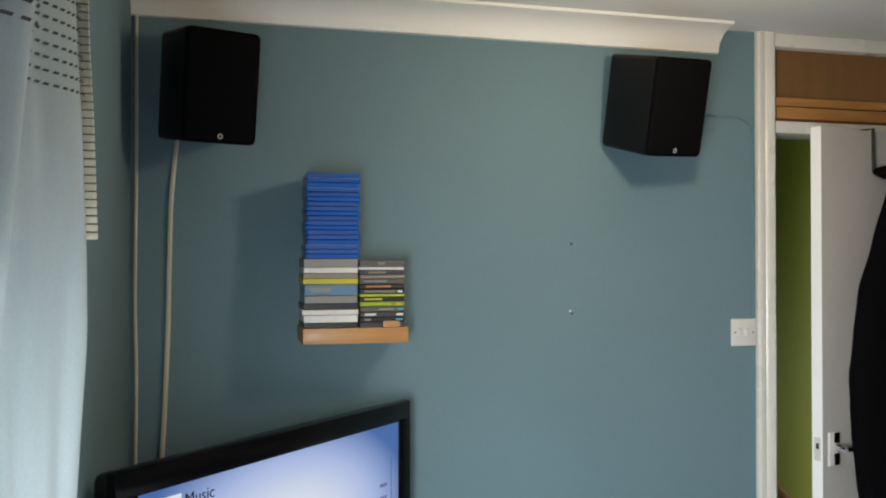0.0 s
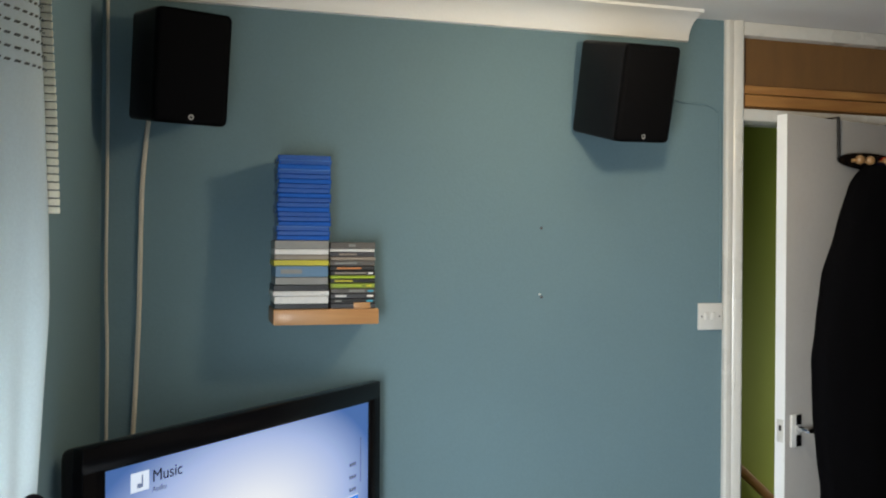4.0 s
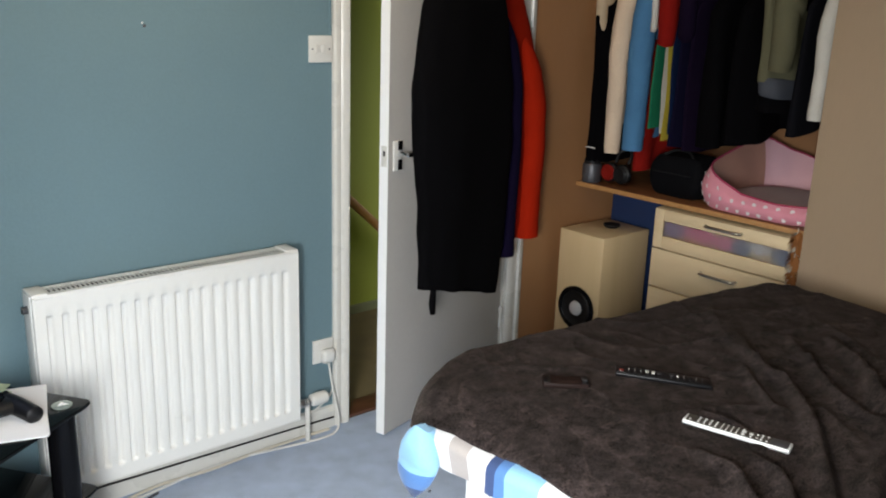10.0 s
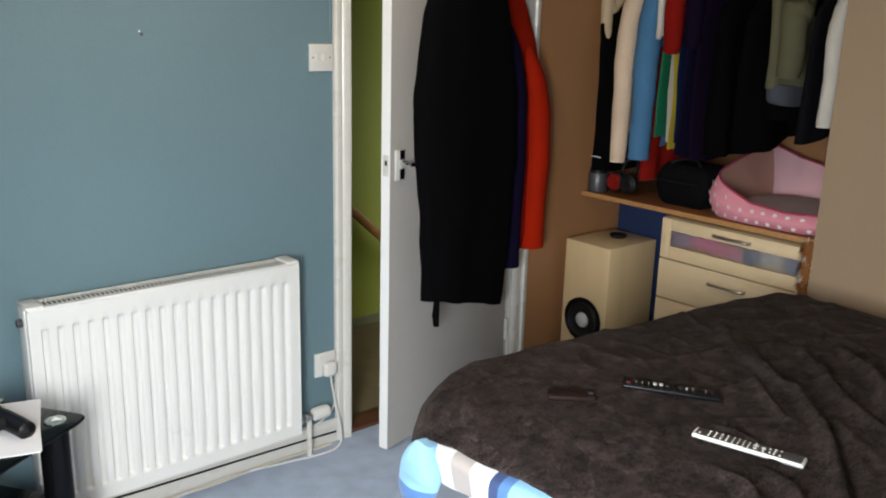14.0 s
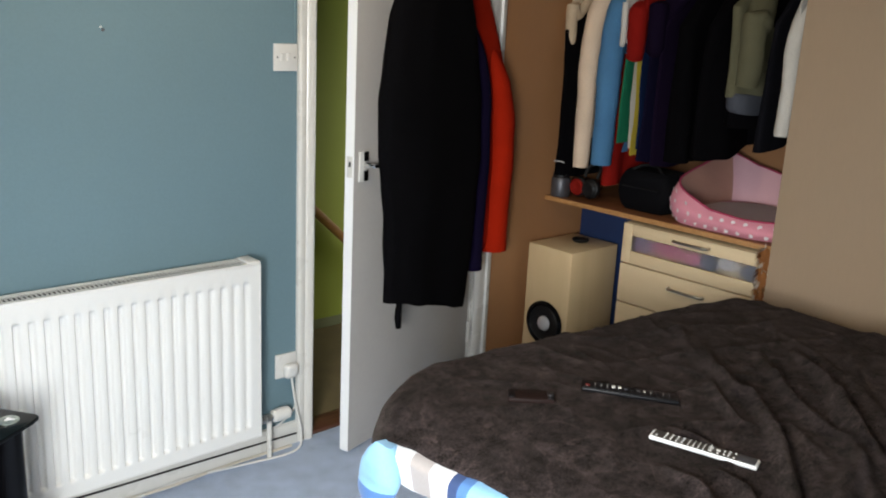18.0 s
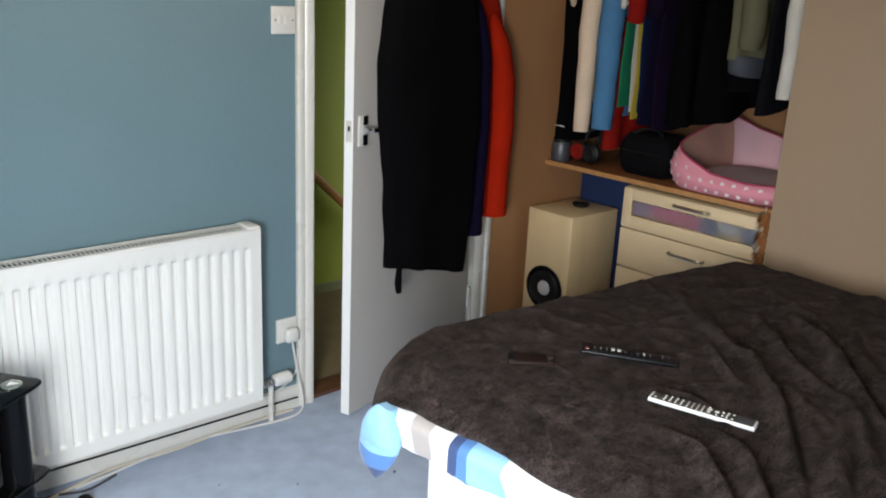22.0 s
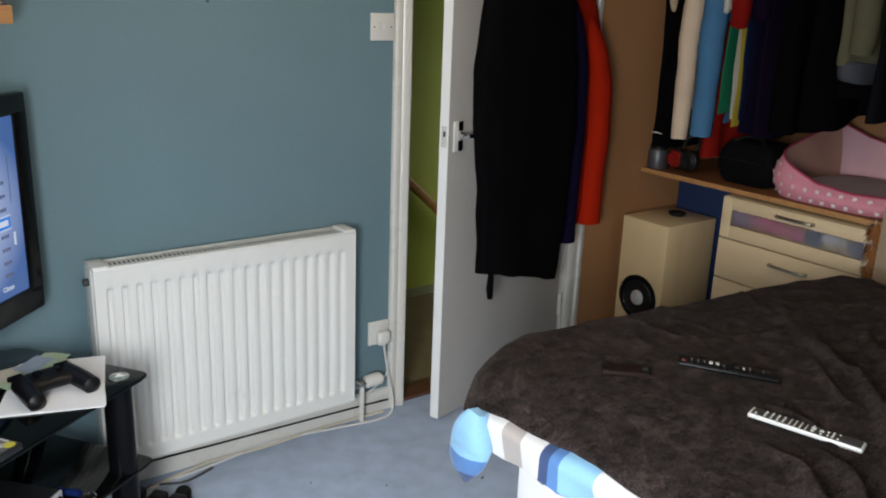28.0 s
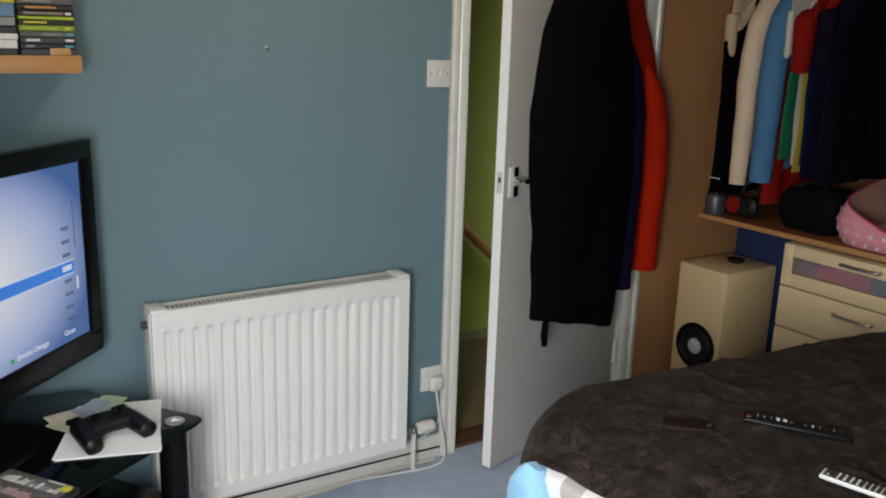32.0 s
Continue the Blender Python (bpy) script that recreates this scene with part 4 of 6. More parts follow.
for i, (m, dx, dy, a, w, d) in enumerate(((NOTE_G, 0.0, 0.0, 38, 0.19, 0.075), (NOTE_P, -0.01, 0.012, 22, 0.17, 0.072), (NOTE_G, 0.03, 0.02, 58, 0.15, 0.07), (NOTE_B, 0.01, 0.03, 45, 0.09, 0.055))):
    mm = pose(dx, dy, 0.002 + 0.0022 * i, 0, 0, a)
    part("leaflet", sheet(bmesh.new(), 10, 5, lambda u, v: mm @ Vector(((u - 0.5) * w, (v - 0.5) * d, 0.0018 * math.sin(5 * u + i) + 0.0012 * math.sin(7 * v + 2 * i)))), m, leaflets, local=True)

# black game controller
pad = thing("game_controller", pose(0.388, 2.040, 0.5425, 0, 0, 13), "black wireless game controller lying on the papers", "game controller")
rings = []
for i in range(25):
    u = i / 24
    x = -0.078 + 0.156 * u
    side = abs(u - 0.5) * 2
    yc, hw, hh = 0.004 - 0.008 * side, 0.041 + 0.004 * math.cos(3 * x), 0.020 - 0.005 * side**6
    k = math.sqrt(max(0.02, 1 - side**8))
    rings.append([Vector((x, yc + hw * k * math.cos(a), 0.026 + hh * k * math.sin(a))) for a in (math.tau * j / 20 for j in range(20))])
body = part("shell", loft(bmesh.new(), rings), JET, pad, local=True)
for sgn in (-1, 1):
    part("grip", tube(bmesh.new(), spline([(sgn * 0.053, 0.015, 0.024), (sgn * 0.058, -0.02, 0.024), (sgn * 0.063, -0.062, 0.021), (sgn * 0.065, -0.086, 0.019), (sgn * 0.0655, -0.098, 0.018)]), [0.0235 - 0.0001 * i for i in range(26)] + [0.019, 0.016, 0.013, 0.010, 0.007, 0.004, 0.001], 18), JET, pad, local=True)
    part("thumbstick", lathe(bmesh.new(), [(0.006, 0), (0.006, 0.010), (0.011, 0.012), (0.011, 0.016), (0.008, 0.015)], pose(sgn * 0.026, -0.010, 0.040), 16), BLACK_GLOSS, pad, local=True)
    part("shoulder_button", B(sgn * 0.055 - 0.018, sgn * 0.055 + 0.018, 0.036, 0.049, 0.026, 0.040, 0.005), BLACK_GLOSS, pad, local=True)
part("light_bar", B(-0.02, 0.02, 0.040, 0.047, 0.026, 0.034, 0.002), SILVER, pad, "pale light bar", local=True)
tok = thing("round_token", pose(0.548, 2.026, 0.5405), "pale round badge on the glass corner of the stand", "badge")
part("disc", lathe(bmesh.new(), [(0.024, 0), (0.024, 0.003), (0.021, 0.004)], Matrix.Identity(4), 28), surface("pearl_token", (0.42, 0.47, 0.42), 0.2, metal=0.5, var=0.3, scale=60), tok, local=True)
part("inset", prism(bmesh.new(), [(-0.012, -0.004), (0.002, 0.012), (0.013, -0.010)], 0.0042, 0.0048), PAPER, tok, local=True)
keys = thing("blue_torch_keyring", pose(0.40, 1.945, 0.301, 0, 0, -45), "small blue torch with a steel key ring on the glass shelf", "key ring")
part("torch", tube(bmesh.new(), [(-0.04, 0, 0.010), (0.02, 0, 0.010)], 0.009, 12), surface("blue_anodised", (0.015, 0.04, 0.20), 0.3, metal=0.6), keys, local=True)
part("ring", tube(bmesh.new(), [(0.04 + 0.016 * math.cos(a), 0.016 * math.sin(a), 0.004) for a in (math.tau * i / 24 for i in range(25))], 0.002, 6), CHROME, keys, "steel split ring", local=True)

# plugs and leads on the carpet beside the stand
ext = thing("extension_lead", pose(0.67, 2.24, 0.0, 0, 0, -50), "white extension lead with black plugs on the carpet", "extension lead")
# cream plastic coloured dark for the shade beneath the stand
part("block", B(-0.09, 0.13, -0.026, 0.026, 0.0, 0.03, 0.006), surface("shaded_cream_plastic", (0.13, 0.11, 0.08), 0.5, var=0.25, scale=30), ext, local=True)
for x in (-0.05, 0.02, 0.08):
    part("plug", B(x - 0.024, x + 0.024, -0.022, 0.022, 0.0302, 0.062, 0.010, 3), BLACK_MATT, ext, "black mains plug", local=True)
adp = thing("black_adapter", pose(0.765, 2.25, 0.0, 0, 0, 25), "round black plug lying on the carpet", "plug")
part("body", lathe(bmesh.new(), [(0.020, 0), (0.024, 0.006), (0.024, 0.026), (0.017, 0.036)], Matrix.Identity(4), 20), BLACK_MATT, adp, local=True)
cable("black_lead", "black lead looped on the carpet by the stand", [(0.60, 2.23, 0.012), (0.66, 2.17, 0.006), (0.74, 2.15, 0.006), (0.79, 2.19, 0.006), (0.77, 2.25, 0.008)], 0.004, BLACK_MATT)
cable("grey_lead", "grey lead on the carpet under the stand", [(0.62, 2.30, 0.006), (0.70, 2.36, 0.006), (0.80, 2.33, 0.006), (0.90, 2.36, 0.006)], 0.004, DARK_GREY)

# ---- curtain at the window ----
CURT = stripes("pale_blue_curtain_cloth", "Z", (0.0, 3.0, ((0.0, (0.66, 0.76, 0.79)), (0.99, (0.66, 0.76, 0.79)))))
thin = CURT.node_tree.nodes.new("ShaderNodeBsdfTranslucent")
thin.inputs["Color"].default_value = (0.50, 0.64, 0.70, 1)
veil = CURT.node_tree.nodes.new("ShaderNodeMixShader")
veil.inputs["Fac"].default_value = 0.3
CURT.node_tree.links.new(CURT.node_tree.nodes["Principled BSDF"].outputs[0], veil.inputs[1])
CURT.node_tree.links.new(thin.outputs[0], veil.inputs[2])
CURT.node_tree.links.new(veil.outputs[0], CURT.node_tree.nodes["Material Output"].inputs["Surface"])
cur = thing("curtain", pose(-0.2, 0.75, 0.3), "pale blue curtain gathered beside the window", "curtain")


NEAR = [(0.3, -0.235), (1.30, -0.228), (1.52, -0.213), (1.60, -0.205), (1.68, -0.197), (1.80, -0.187), (2.2, -0.172)]
FAR = [(0.3, -0.225), (1.15, -0.216), (1.27, -0.207), (1.33, -0.203), (1.50, -0.193), (1.60, -0.194), (1.74, -0.199), (1.85, -0.205), (2.2, -0.212)]


@functools.lru_cache(maxsize=None)
def curtain_row(z):
    """The section of the curtain at one height: two gathered folds."""
    n, f = interp(z, NEAR), interp(z, FAR)
    return spline([(-0.262, 0.60, z), (-0.238, 0.70, z), (n, 0.775, z), (-0.245, 0.855, z), (-0.268, 0.93, z), (-0.240, 1.005, z), (f - 0.007, 1.062, z), (f, 1.095, z), (-0.228, 1.125, z), (-0.268, 1.14, z)], 8)


def drape(u, v):
    """The gathered cloth with its fine upright creases."""
    z = round(0.30 + 1.87 * v, 4)
    row = curtain_row(z)
    k = min(u, 0.9999) * (len(row) - 1)
    p = row[int(k)].lerp(row[int(k) + 1], k - int(k))
    low = min(1.0, max(0.0, (1.75 - z) / 0.3))
    crease = 0.0035 * noise.noise(Vector((p.y * 55 + 0.8 * z, z * 2.2, 1.5))) + 0.003 * math.sin(p.y * 120 + 3 * z) * low
    return Vector((max(-0.274, p.x + crease), p.y, p.z))


part("cloth", sheet(bmesh.new(), 216, 60, drape), CURT, cur)
TAPE = cloth("cream_heading_tape", (0.82, 0.76, 0.60), 0.1)
DASH = cloth("dark_tape_cord", (0.13, 0.14, 0.13), 0.1)
bm = bmesh.new()
for i in range(24):
    z0, z1 = 1.612 + 0.0225 * i, 1.612 + 0.0225 * (i + 1)
    xa, xb = interp(z0, FAR), interp(z1, FAR)
    bm.faces.new([bm.verts.new(p) for p in ((xa - 0.001, 1.094, z0), (xa + 0.011, 1.097, z0), (xb + 0.011, 1.097, z1), (xb - 0.001, 1.094, z1))])
tape = part("heading_tape", bm, DASH, cur, "cream heading tape with dark cords", smooth=False)
tape.modifiers.new("thickness", "SOLIDIFY").thickness = 0.002
for i in range(57):
    z0 = 1.612 + i * 0.0095
    xc = interp(z0, FAR)
    part("tape_rib", B(xc - 0.003, xc + 0.0125, 1.090, 1.0945, z0, z0 + 0.0078, 0.001, 1), TAPE, tape, smooth=False)
bm = bmesh.new()
for i in range(20):
    z0, z1 = 1.60 + 0.020 * i, 1.60 + 0.020 * (i + 1)
    xa, xb, wa, wb = interp(z0, FAR), interp(z1, FAR), 0.010 + 0.0008 * i, 0.010 + 0.0008 * (i + 1)
    bm.faces.new([bm.verts.new(p) for p in ((xa - wa, 1.078, z0), (xa - 0.001, 1.088, z0), (xb - 0.001, 1.088, z1), (xb - wb, 1.078, z1))])
lining = part("folded_tape", bm, TAPE, cur, "cream back of the heading tape", smooth=False)
lining.modifiers.new("thickness", "SOLIDIFY").thickness = 0.002
cords = bmesh.new()
for i in range(26):
    for j in range(32):
        a, b = drape(0.12 + j * 0.022, 0.79 + i * 0.0078), drape(0.12 + j * 0.022 + 0.013, 0.79 + i * 0.0078)
        for k in (a, b):
            k.x += 0.003
        cords.faces.new([cords.verts.new(q) for q in (a, b, b + Vector((0.002, 0, 0.0028)), a + Vector((0.002, 0, 0.0028)))])
ruche = part("ruched_cords", cords, DASH, cur, "dark gathering cords across the heading", smooth=False)
tagged(ruche, kind="stuff")
part("brass_hook", lathe(bmesh.new(), [(0.002, 0), (0.010, 0.004), (0.012, 0.012), (0.006, 0.020)], pose(-0.28, 1.16, 2.0, 0, 90, 0), 16), surface("warm_brass", (0.55, 0.30, 0.10), 0.3, metal=1.0), cur, "brass hook")
part("curtain_track", B(-0.225, -0.195, -0.7, 1.02, 2.172, 2.19, 0.004), WHITE_PLASTIC, cur)
tie = thing("pink_hair_band", pose(-0.2, 1.05, 1.268), "pink and black fabric band hung at the curtain edge", "band")
part("pink_loop", tube(bmesh.new(), [(-0.216 + 0.010 * math.cos(a), 1.040 + 0.006 * math.sin(a), 1.260 + 0.011 * math.sin(a)) for a in (math.tau * i / 20 for i in range(21))], 0.008, 8), cloth("hot_pink_cloth", (0.25, 0.012, 0.08)), tie)
part("black_loop", tube(bmesh.new(), [(-0.201 + 0.008 * math.cos(a), 1.046, 1.279 + 0.009 * math.sin(a)) for a in (math.tau * i / 20 for i in range(21))], 0.006, 8), BLACK_WOOL, tie)

# ---- bed: dark brown fleece over a striped duvet ----
FLEECE, ft, fb = nodes("dark_brown_fleece")
fn, fl = ft.nodes, ft.links
co = fn.new("ShaderNodeTexCoord")
n1, n2, n3 = (fn.new("ShaderNodeTexNoise") for _ in range(3))
n1.inputs["Scale"].default_value, n1.inputs["Detail"].default_value, n1.inputs["Roughness"].default_value = 30.0, 10, 0.80
n2.inputs["Scale"].default_value, n2.inputs["Detail"].default_value = 260, 2
n3.inputs["Scale"].default_value, n3.inputs["Detail"].default_value, n3.inputs["Distortion"].default_value = 5.0, 3, 0.8
for q in (n1, n2, n3):
    fl.new(co.outputs["Object"], q.inputs["Vector"])
ramp = fn.new("ShaderNodeValToRGB")
ramp.color_ramp.elements[0].position, ramp.color_ramp.elements[0].color = 0.34, (0.0040, 0.0033, 0.0033, 1)
ramp.color_ramp.elements[1].position, ramp.color_ramp.elements[1].color = 0.74, (0.055, 0.0432, 0.0420, 1)
fuzz, nap = fn.new("ShaderNodeMath"), fn.new("ShaderNodeMath")
fuzz.operation = nap.operation = "MULTIPLY_ADD"
fuzz.inputs[1].default_value, fuzz.inputs[2].default_value = 0.55, -0.275
fl.new(n2.outputs["Fac"], fuzz.inputs[0])
nap.inputs[1].default_value = 1.0
fl.new(n1.outputs["Fac"], nap.inputs[0])
fl.new(fuzz.outputs[0], nap.inputs[2])
fl.new(nap.outputs[0], ramp.inputs[0])
# faint brushed lines in the nap
vein = fn.new("ShaderNodeValToRGB")
vein.color_ramp.elements[0].position, vein.color_ramp.elements[0].color = 0.485, (0.9, 0.9, 0.9, 1)
vein.color_ramp.elements[1].position, vein.color_ramp.elements[1].color = 0.515, (0.9, 0.9, 0.9, 1)
el = vein.color_ramp.elements.new(0.50)
el.color = (2.6, 2.5, 2.4, 1)
fl.new(n3.outputs["Fac"], vein.inputs[0])
tint = fn.new("ShaderNodeMix")
tint.data_type, tint.blend_type = "RGBA", "MULTIPLY"
tint.inputs["Factor"].default_value = 0.40
fl.new(ramp.outputs[0], tint.inputs["A"])
fl.new(vein.outputs[0], tint.inputs["B"])
# patches where the nap has been brushed the other way
n4, brushed = fn.new("ShaderNodeTexNoise"), fn.new("ShaderNodeValToRGB")
n4.inputs["Scale"].default_value, n4.inputs["Detail"].default_value, n4.inputs["Distortion"].default_value = 6.0, 9, 2.2
fl.new(co.outputs["Object"], n4.inputs["Vector"])
brushed.color_ramp.elements[0].position, brushed.color_ramp.elements[0].color = 0.36, (0.76, 0.75, 0.75, 1)
brushed.color_ramp.elements[1].position, brushed.color_ramp.elements[1].color = 0.68, (1.50, 1.44, 1.44, 1)
fl.new(n4.outputs["Fac"], brushed.inputs[0])
worn = fn.new("ShaderNodeMix")
worn.data_type, worn.blend_type = "RGBA", "MULTIPLY"
worn.inputs["Factor"].default_value = 1.0
fl.new(tint.outputs["Result"], worn.inputs["A"])
fl.new(brushed.outputs[0], worn.inputs["B"])
fl.new(worn.outputs["Result"], fb.inputs["Base Color"])
fb.inputs["Roughness"].default_value, fb.inputs["Sheen Weight"].default_value, fb.inputs["Sheen Roughness"].default_value = 0.95, 0.10, 0.4
fb.inputs["Specular IOR Level"].default_value = 0.02
fb.inputs["Sheen Tint"].default_value = (0.55, 0.45, 0.38, 1)
bp = fn.new("ShaderNodeBump")
bp.inputs["Strength"].default_value, bp.inputs["Distance"].default_value = 0.8, 0.006
mixh = fn.new("ShaderNodeMath")
mixh.operation = "MULTIPLY_ADD"
mixh.inputs[1].default_value = 0.35
fl.new(n2.outputs["Fac"], mixh.inputs[0])
fl.new(n1.outputs["Fac"], mixh.inputs[2])
fl.new(mixh.outputs[0], bp.inputs["Height"])
fl.new(bp.outputs[0], fb.inputs["Normal"])

BX0, BX1, BY1, BZ = 1.075, 2.62, 1.375, 0.688
bed = thing("bed", pose(1.76, 0.35, 0), "double bed with a white base and mattress", "bed")
WHITE_SHEET = cloth("white_bed_linen", (0.74, 0.73, 0.72), 0.1, var=0.05)
part("base", B(1.186, 2.53, -0.70, 1.254, 0.06, 0.198, 0.01), WHITE_SHEET, bed, "white divan base")
part("mattress", B(1.18, 2.54, -0.70, 1.26, 0.20, 0.64, 0.016, 3), WHITE_SHEET, bed, "white mattress")
for x, y in ((1.26, 1.18), (2.46, 1.18), (1.26, -0.6), (2.46, -0.6)):
    part("castor", tube(bmesh.new(), [(x, y, 0), (x, y, 0.06)], 0.025, 12), BLACK_MATT, bed)


def fold_line(d, w):
    """A soft ridge of half-width w at the distance d."""
    return math.exp(-((d / w) ** 2))


FAN = [(-30, 0.034, 0.018), (-17, 0.036, 0.015), (-5, 0.040, 0.018), (6, 0.040, 0.020), (14, 0.034, 0.014), (21, 0.046, 0.020), (29, 0.036, 0.014), (37, 0.042, 0.018), (46, 0.030, 0.013), (56, 0.034, 0.022), (70, 0.018, 0.018)]


# long folds of the fleece: height, half-width, and the line of the furrow along the bed
FOLDS = [
    (0.020, 0.019, [(2.10, 1.146), (1.88, 0.936), (1.828, 0.841), (1.731, 0.737), (1.603, 0.643), (1.434, 0.536), (1.30, 0.45)]),
    (0.016, 0.017, [(2.147, 1.005), (1.962, 0.833), (1.846, 0.703), (1.78, 0.60)]),
    (0.022, 0.021, [(2.239, 0.939), (2.092, 0.781), (1.88, 0.625), (1.75, 0.50)]),
    (0.022, 0.018, [(1.40, 0.80), (1.361, 0.691), (1.301, 0.616), (1.22, 0.52)]),
    (0.020, 0.017, [(1.47, 0.74), (1.414, 0.625), (1.302, 0.528), (1.22, 0.46)]),
    (0.010, 0.014, [(1.537, 0.899), (1.546, 0.809), (1.50, 0.70)]),
    (0.018, 0.022, [(1.75, 0.535), (1.568, 0.506), (1.40, 0.44)]),
    (0.010, 0.013, [(1.85, 0.98), (1.746, 0.871), (1.68, 0.79)]),
]
FOLDS = [(amp, w, spline([(x, y, 0) for x, y in line])) for amp, w, line in FOLDS]


def long_folds(x, y):
    """A rounded crest beside a narrow furrow, dying out at both ends."""
    h = 0.0
    for amp, w, line in FOLDS:
        if not (min(p[0] for p in (line[0], line[-1])) - 0.12 < x < line[0][0] + 0.12 and line[-1][1] - 0.12 < y < line[0][1] + 0.12):
            continue
        best = None
        for i in range(len(line) - 1):
            ax, ay, ux, uy = line[i][0], line[i][1], line[i + 1][0] - line[i][0], line[i + 1][1] - line[i][1]
            q = min(1.0, max(0.0, ((x - ax) * ux + (y - ay) * uy) / (ux * ux + uy * uy + 1e-12)))
            ex, ey = x - ax - q * ux, y - ay - q * uy
            r = math.hypot(ex, ey)
            if best is None or r < best[0]:
                best = (r, -math.copysign(1.0, ux * ey - uy * ex), (i + q) / (len(line) - 1))
        r, sign, along = best
        if r < 0.1:
            d, fade = r * sign, min(1.0, along / 0.3) * min(1.0, (1.0 - along) / 0.25)
            h += 1.35 * fade * amp * (fold_line(d - 1.25 * w, w) - 0.55 * fold_line(d + 0.2 * w, 0.7 * w))
    return h


def top_height(x, y):
    """The soft top of duvet and fleece: broad swells, small creases and folds that fan out to the far side."""
    p = Vector((x, y, 0))
    up, far = min(1.0, max(0.0, (x - 1.10) / 0.24)), min(1.0, max(0.0, (x - 1.48) / 0.5))
    h = -0.010 + 0.006 * up * up * (3 - 2 * up) * (1 - far * far * (3 - 2 * far)) + 0.010 * noise.noise(p * 2.2) + 0.006 * noise.noise(p * 5.5 + Vector((3, 1, 0)))
    dx, dy = x - 1.40, y - 0.36
    r, a = math.hypot(dx, dy), math.degrees(math.atan2(dy, dx))
    fade = min(1.0, max(0.0, (r - 0.10) / 0.25)) * min(1.0, max(0.0, (x - 1.58 + 0.12 * max(0.0, 0.62 - y) * 8) / 0.16)) * max(0.0, min(1.0, (1.35 - r) / 0.5))
    for deg, amp, w in FAN:
        bent = a - deg - 6 * math.sin(2.6 * r + deg * 0.25) - 1.5 * math.sin(7 * r + deg)
        h += 0.30 * amp * fade * fold_line(r * math.sin(radians(max(-89, min(89, bent)))), 1.1 * w) * (1 if abs(bent) < 90 else 0)
    h += long_folds(x, y)
    ridge2 = 1 - abs(noise.noise(Vector((x * 3.0 + y * 1.5, y * 4.0 - x, 9.0)))) * 2.4
    h += 0.007 * max(0, ridge2) ** 4 * (0.4 + 0.6 * min(1.0, max(0.0, (x - 1.25) / 0.4)))
    ridge3 = 1 - abs(noise.noise(Vector((x * 6.5 - y * 2, y * 5.0 + x * 2, 2.0)))) * 2.6
    h += 0.0045 * max(0, ridge3) ** 4 * (0.4 + 0.6 * min(1.0, max(0.0, (x - 1.25) / 0.4)))
    return h


FOOT = [(1.02, 1.270), (1.075, 1.330), (1.12, 1.374), (1.17, 1.409), (1.23, 1.444), (1.29, 1.470), (1.36, 1.483), (1.5, 1.472), (2.7, 1.352)]


def foot_edge(x):
    return interp(x, FOOT)


def side_fold(q, k):
    return 0.010 * math.sin(q * 11 + k) + 0.006 * math.sin(q * 23 + 2 * k)


def drop(over, r=0.06):
    """Cloth run past an edge: how far out and how far down it goes over a round shoulder."""
    if over <= 0:
        return over, 0.0
    arc = r * math.pi / 2
    if over < arc:
        a = over / r
        return r * math.sin(a), r * (1 - math.cos(a))
    return r, r + over - arc


OVER = [(0.3, 0.036), (0.6, 0.038), (0.8, 0.042), (1.0, 0.052), (1.15, 0.062), (1.3, 0.066)]


SHOULDER = BX0 + 0.125


def blanket(u, v):
    px = SHOULDER - 0.062 - interp(-0.70 + 2.1 * v, OVER) + u * (BX1 - BX0 + 0.13)
    ye = foot_edge(min(max(px, BX0), BX1)) - 0.06
    py = -0.70 + v * (ye + 0.70 + 0.150 + 0.15 * min(1.0, max(0.0, (px - 1.15) / 0.25)))
    ox, dx = drop(SHOULDER - px, 0.20)
    oxr, dxr = drop(px - (BX1 - 0.06))
    oy, dy = drop(py - ye)
    x = SHOULDER - ox if px < SHOULDER else (BX1 - 0.06 + oxr if px > BX1 - 0.06 else px)
    y = ye + oy if py > ye else py
    z = BZ + top_height(x, y) - dx - dxr - dy
    if dy > 0.03:
        y += side_fold(x, 1.0) * min(1, dy / 0.1)
    ease = min(1.0, max(0.0, (dx - 0.004) / 0.02))
    x += 0.3 * ease * side_fold(y, 2.0)
    z += ease * (0.006 + 0.003 * math.sin(y * 21) - 0.018 * max(0.0, (y - 1.19) / 0.1))
    return Vector((x, y, z))


fleece = solo("fleece_blanket", sheet(bmesh.new(), 300, 380, blanket), FLEECE, "dark brown plush fleece blanket spread over the bed", "blanket")
sol = fleece.modifiers.new("thickness", "SOLIDIFY")
sol.thickness, sol.offset = 0.008, -1

NAVYC, MID, LIGHT, WHITEC, TAUPE = (0.030, 0.06, 0.16), (0.075, 0.19, 0.43), (0.24, 0.47, 0.68), (0.72, 0.70, 0.68), (0.42, 0.37, 0.34)
ORIGIN = 0.6


def bands(*rows):
    """Bands of the cover along the bed: (start in metres, colour)."""
    lo, hi = -0.75, 1.45
    return lo - ORIGIN, hi - ORIGIN, tuple(((y - lo) / (hi - lo), c) for y, c in rows)


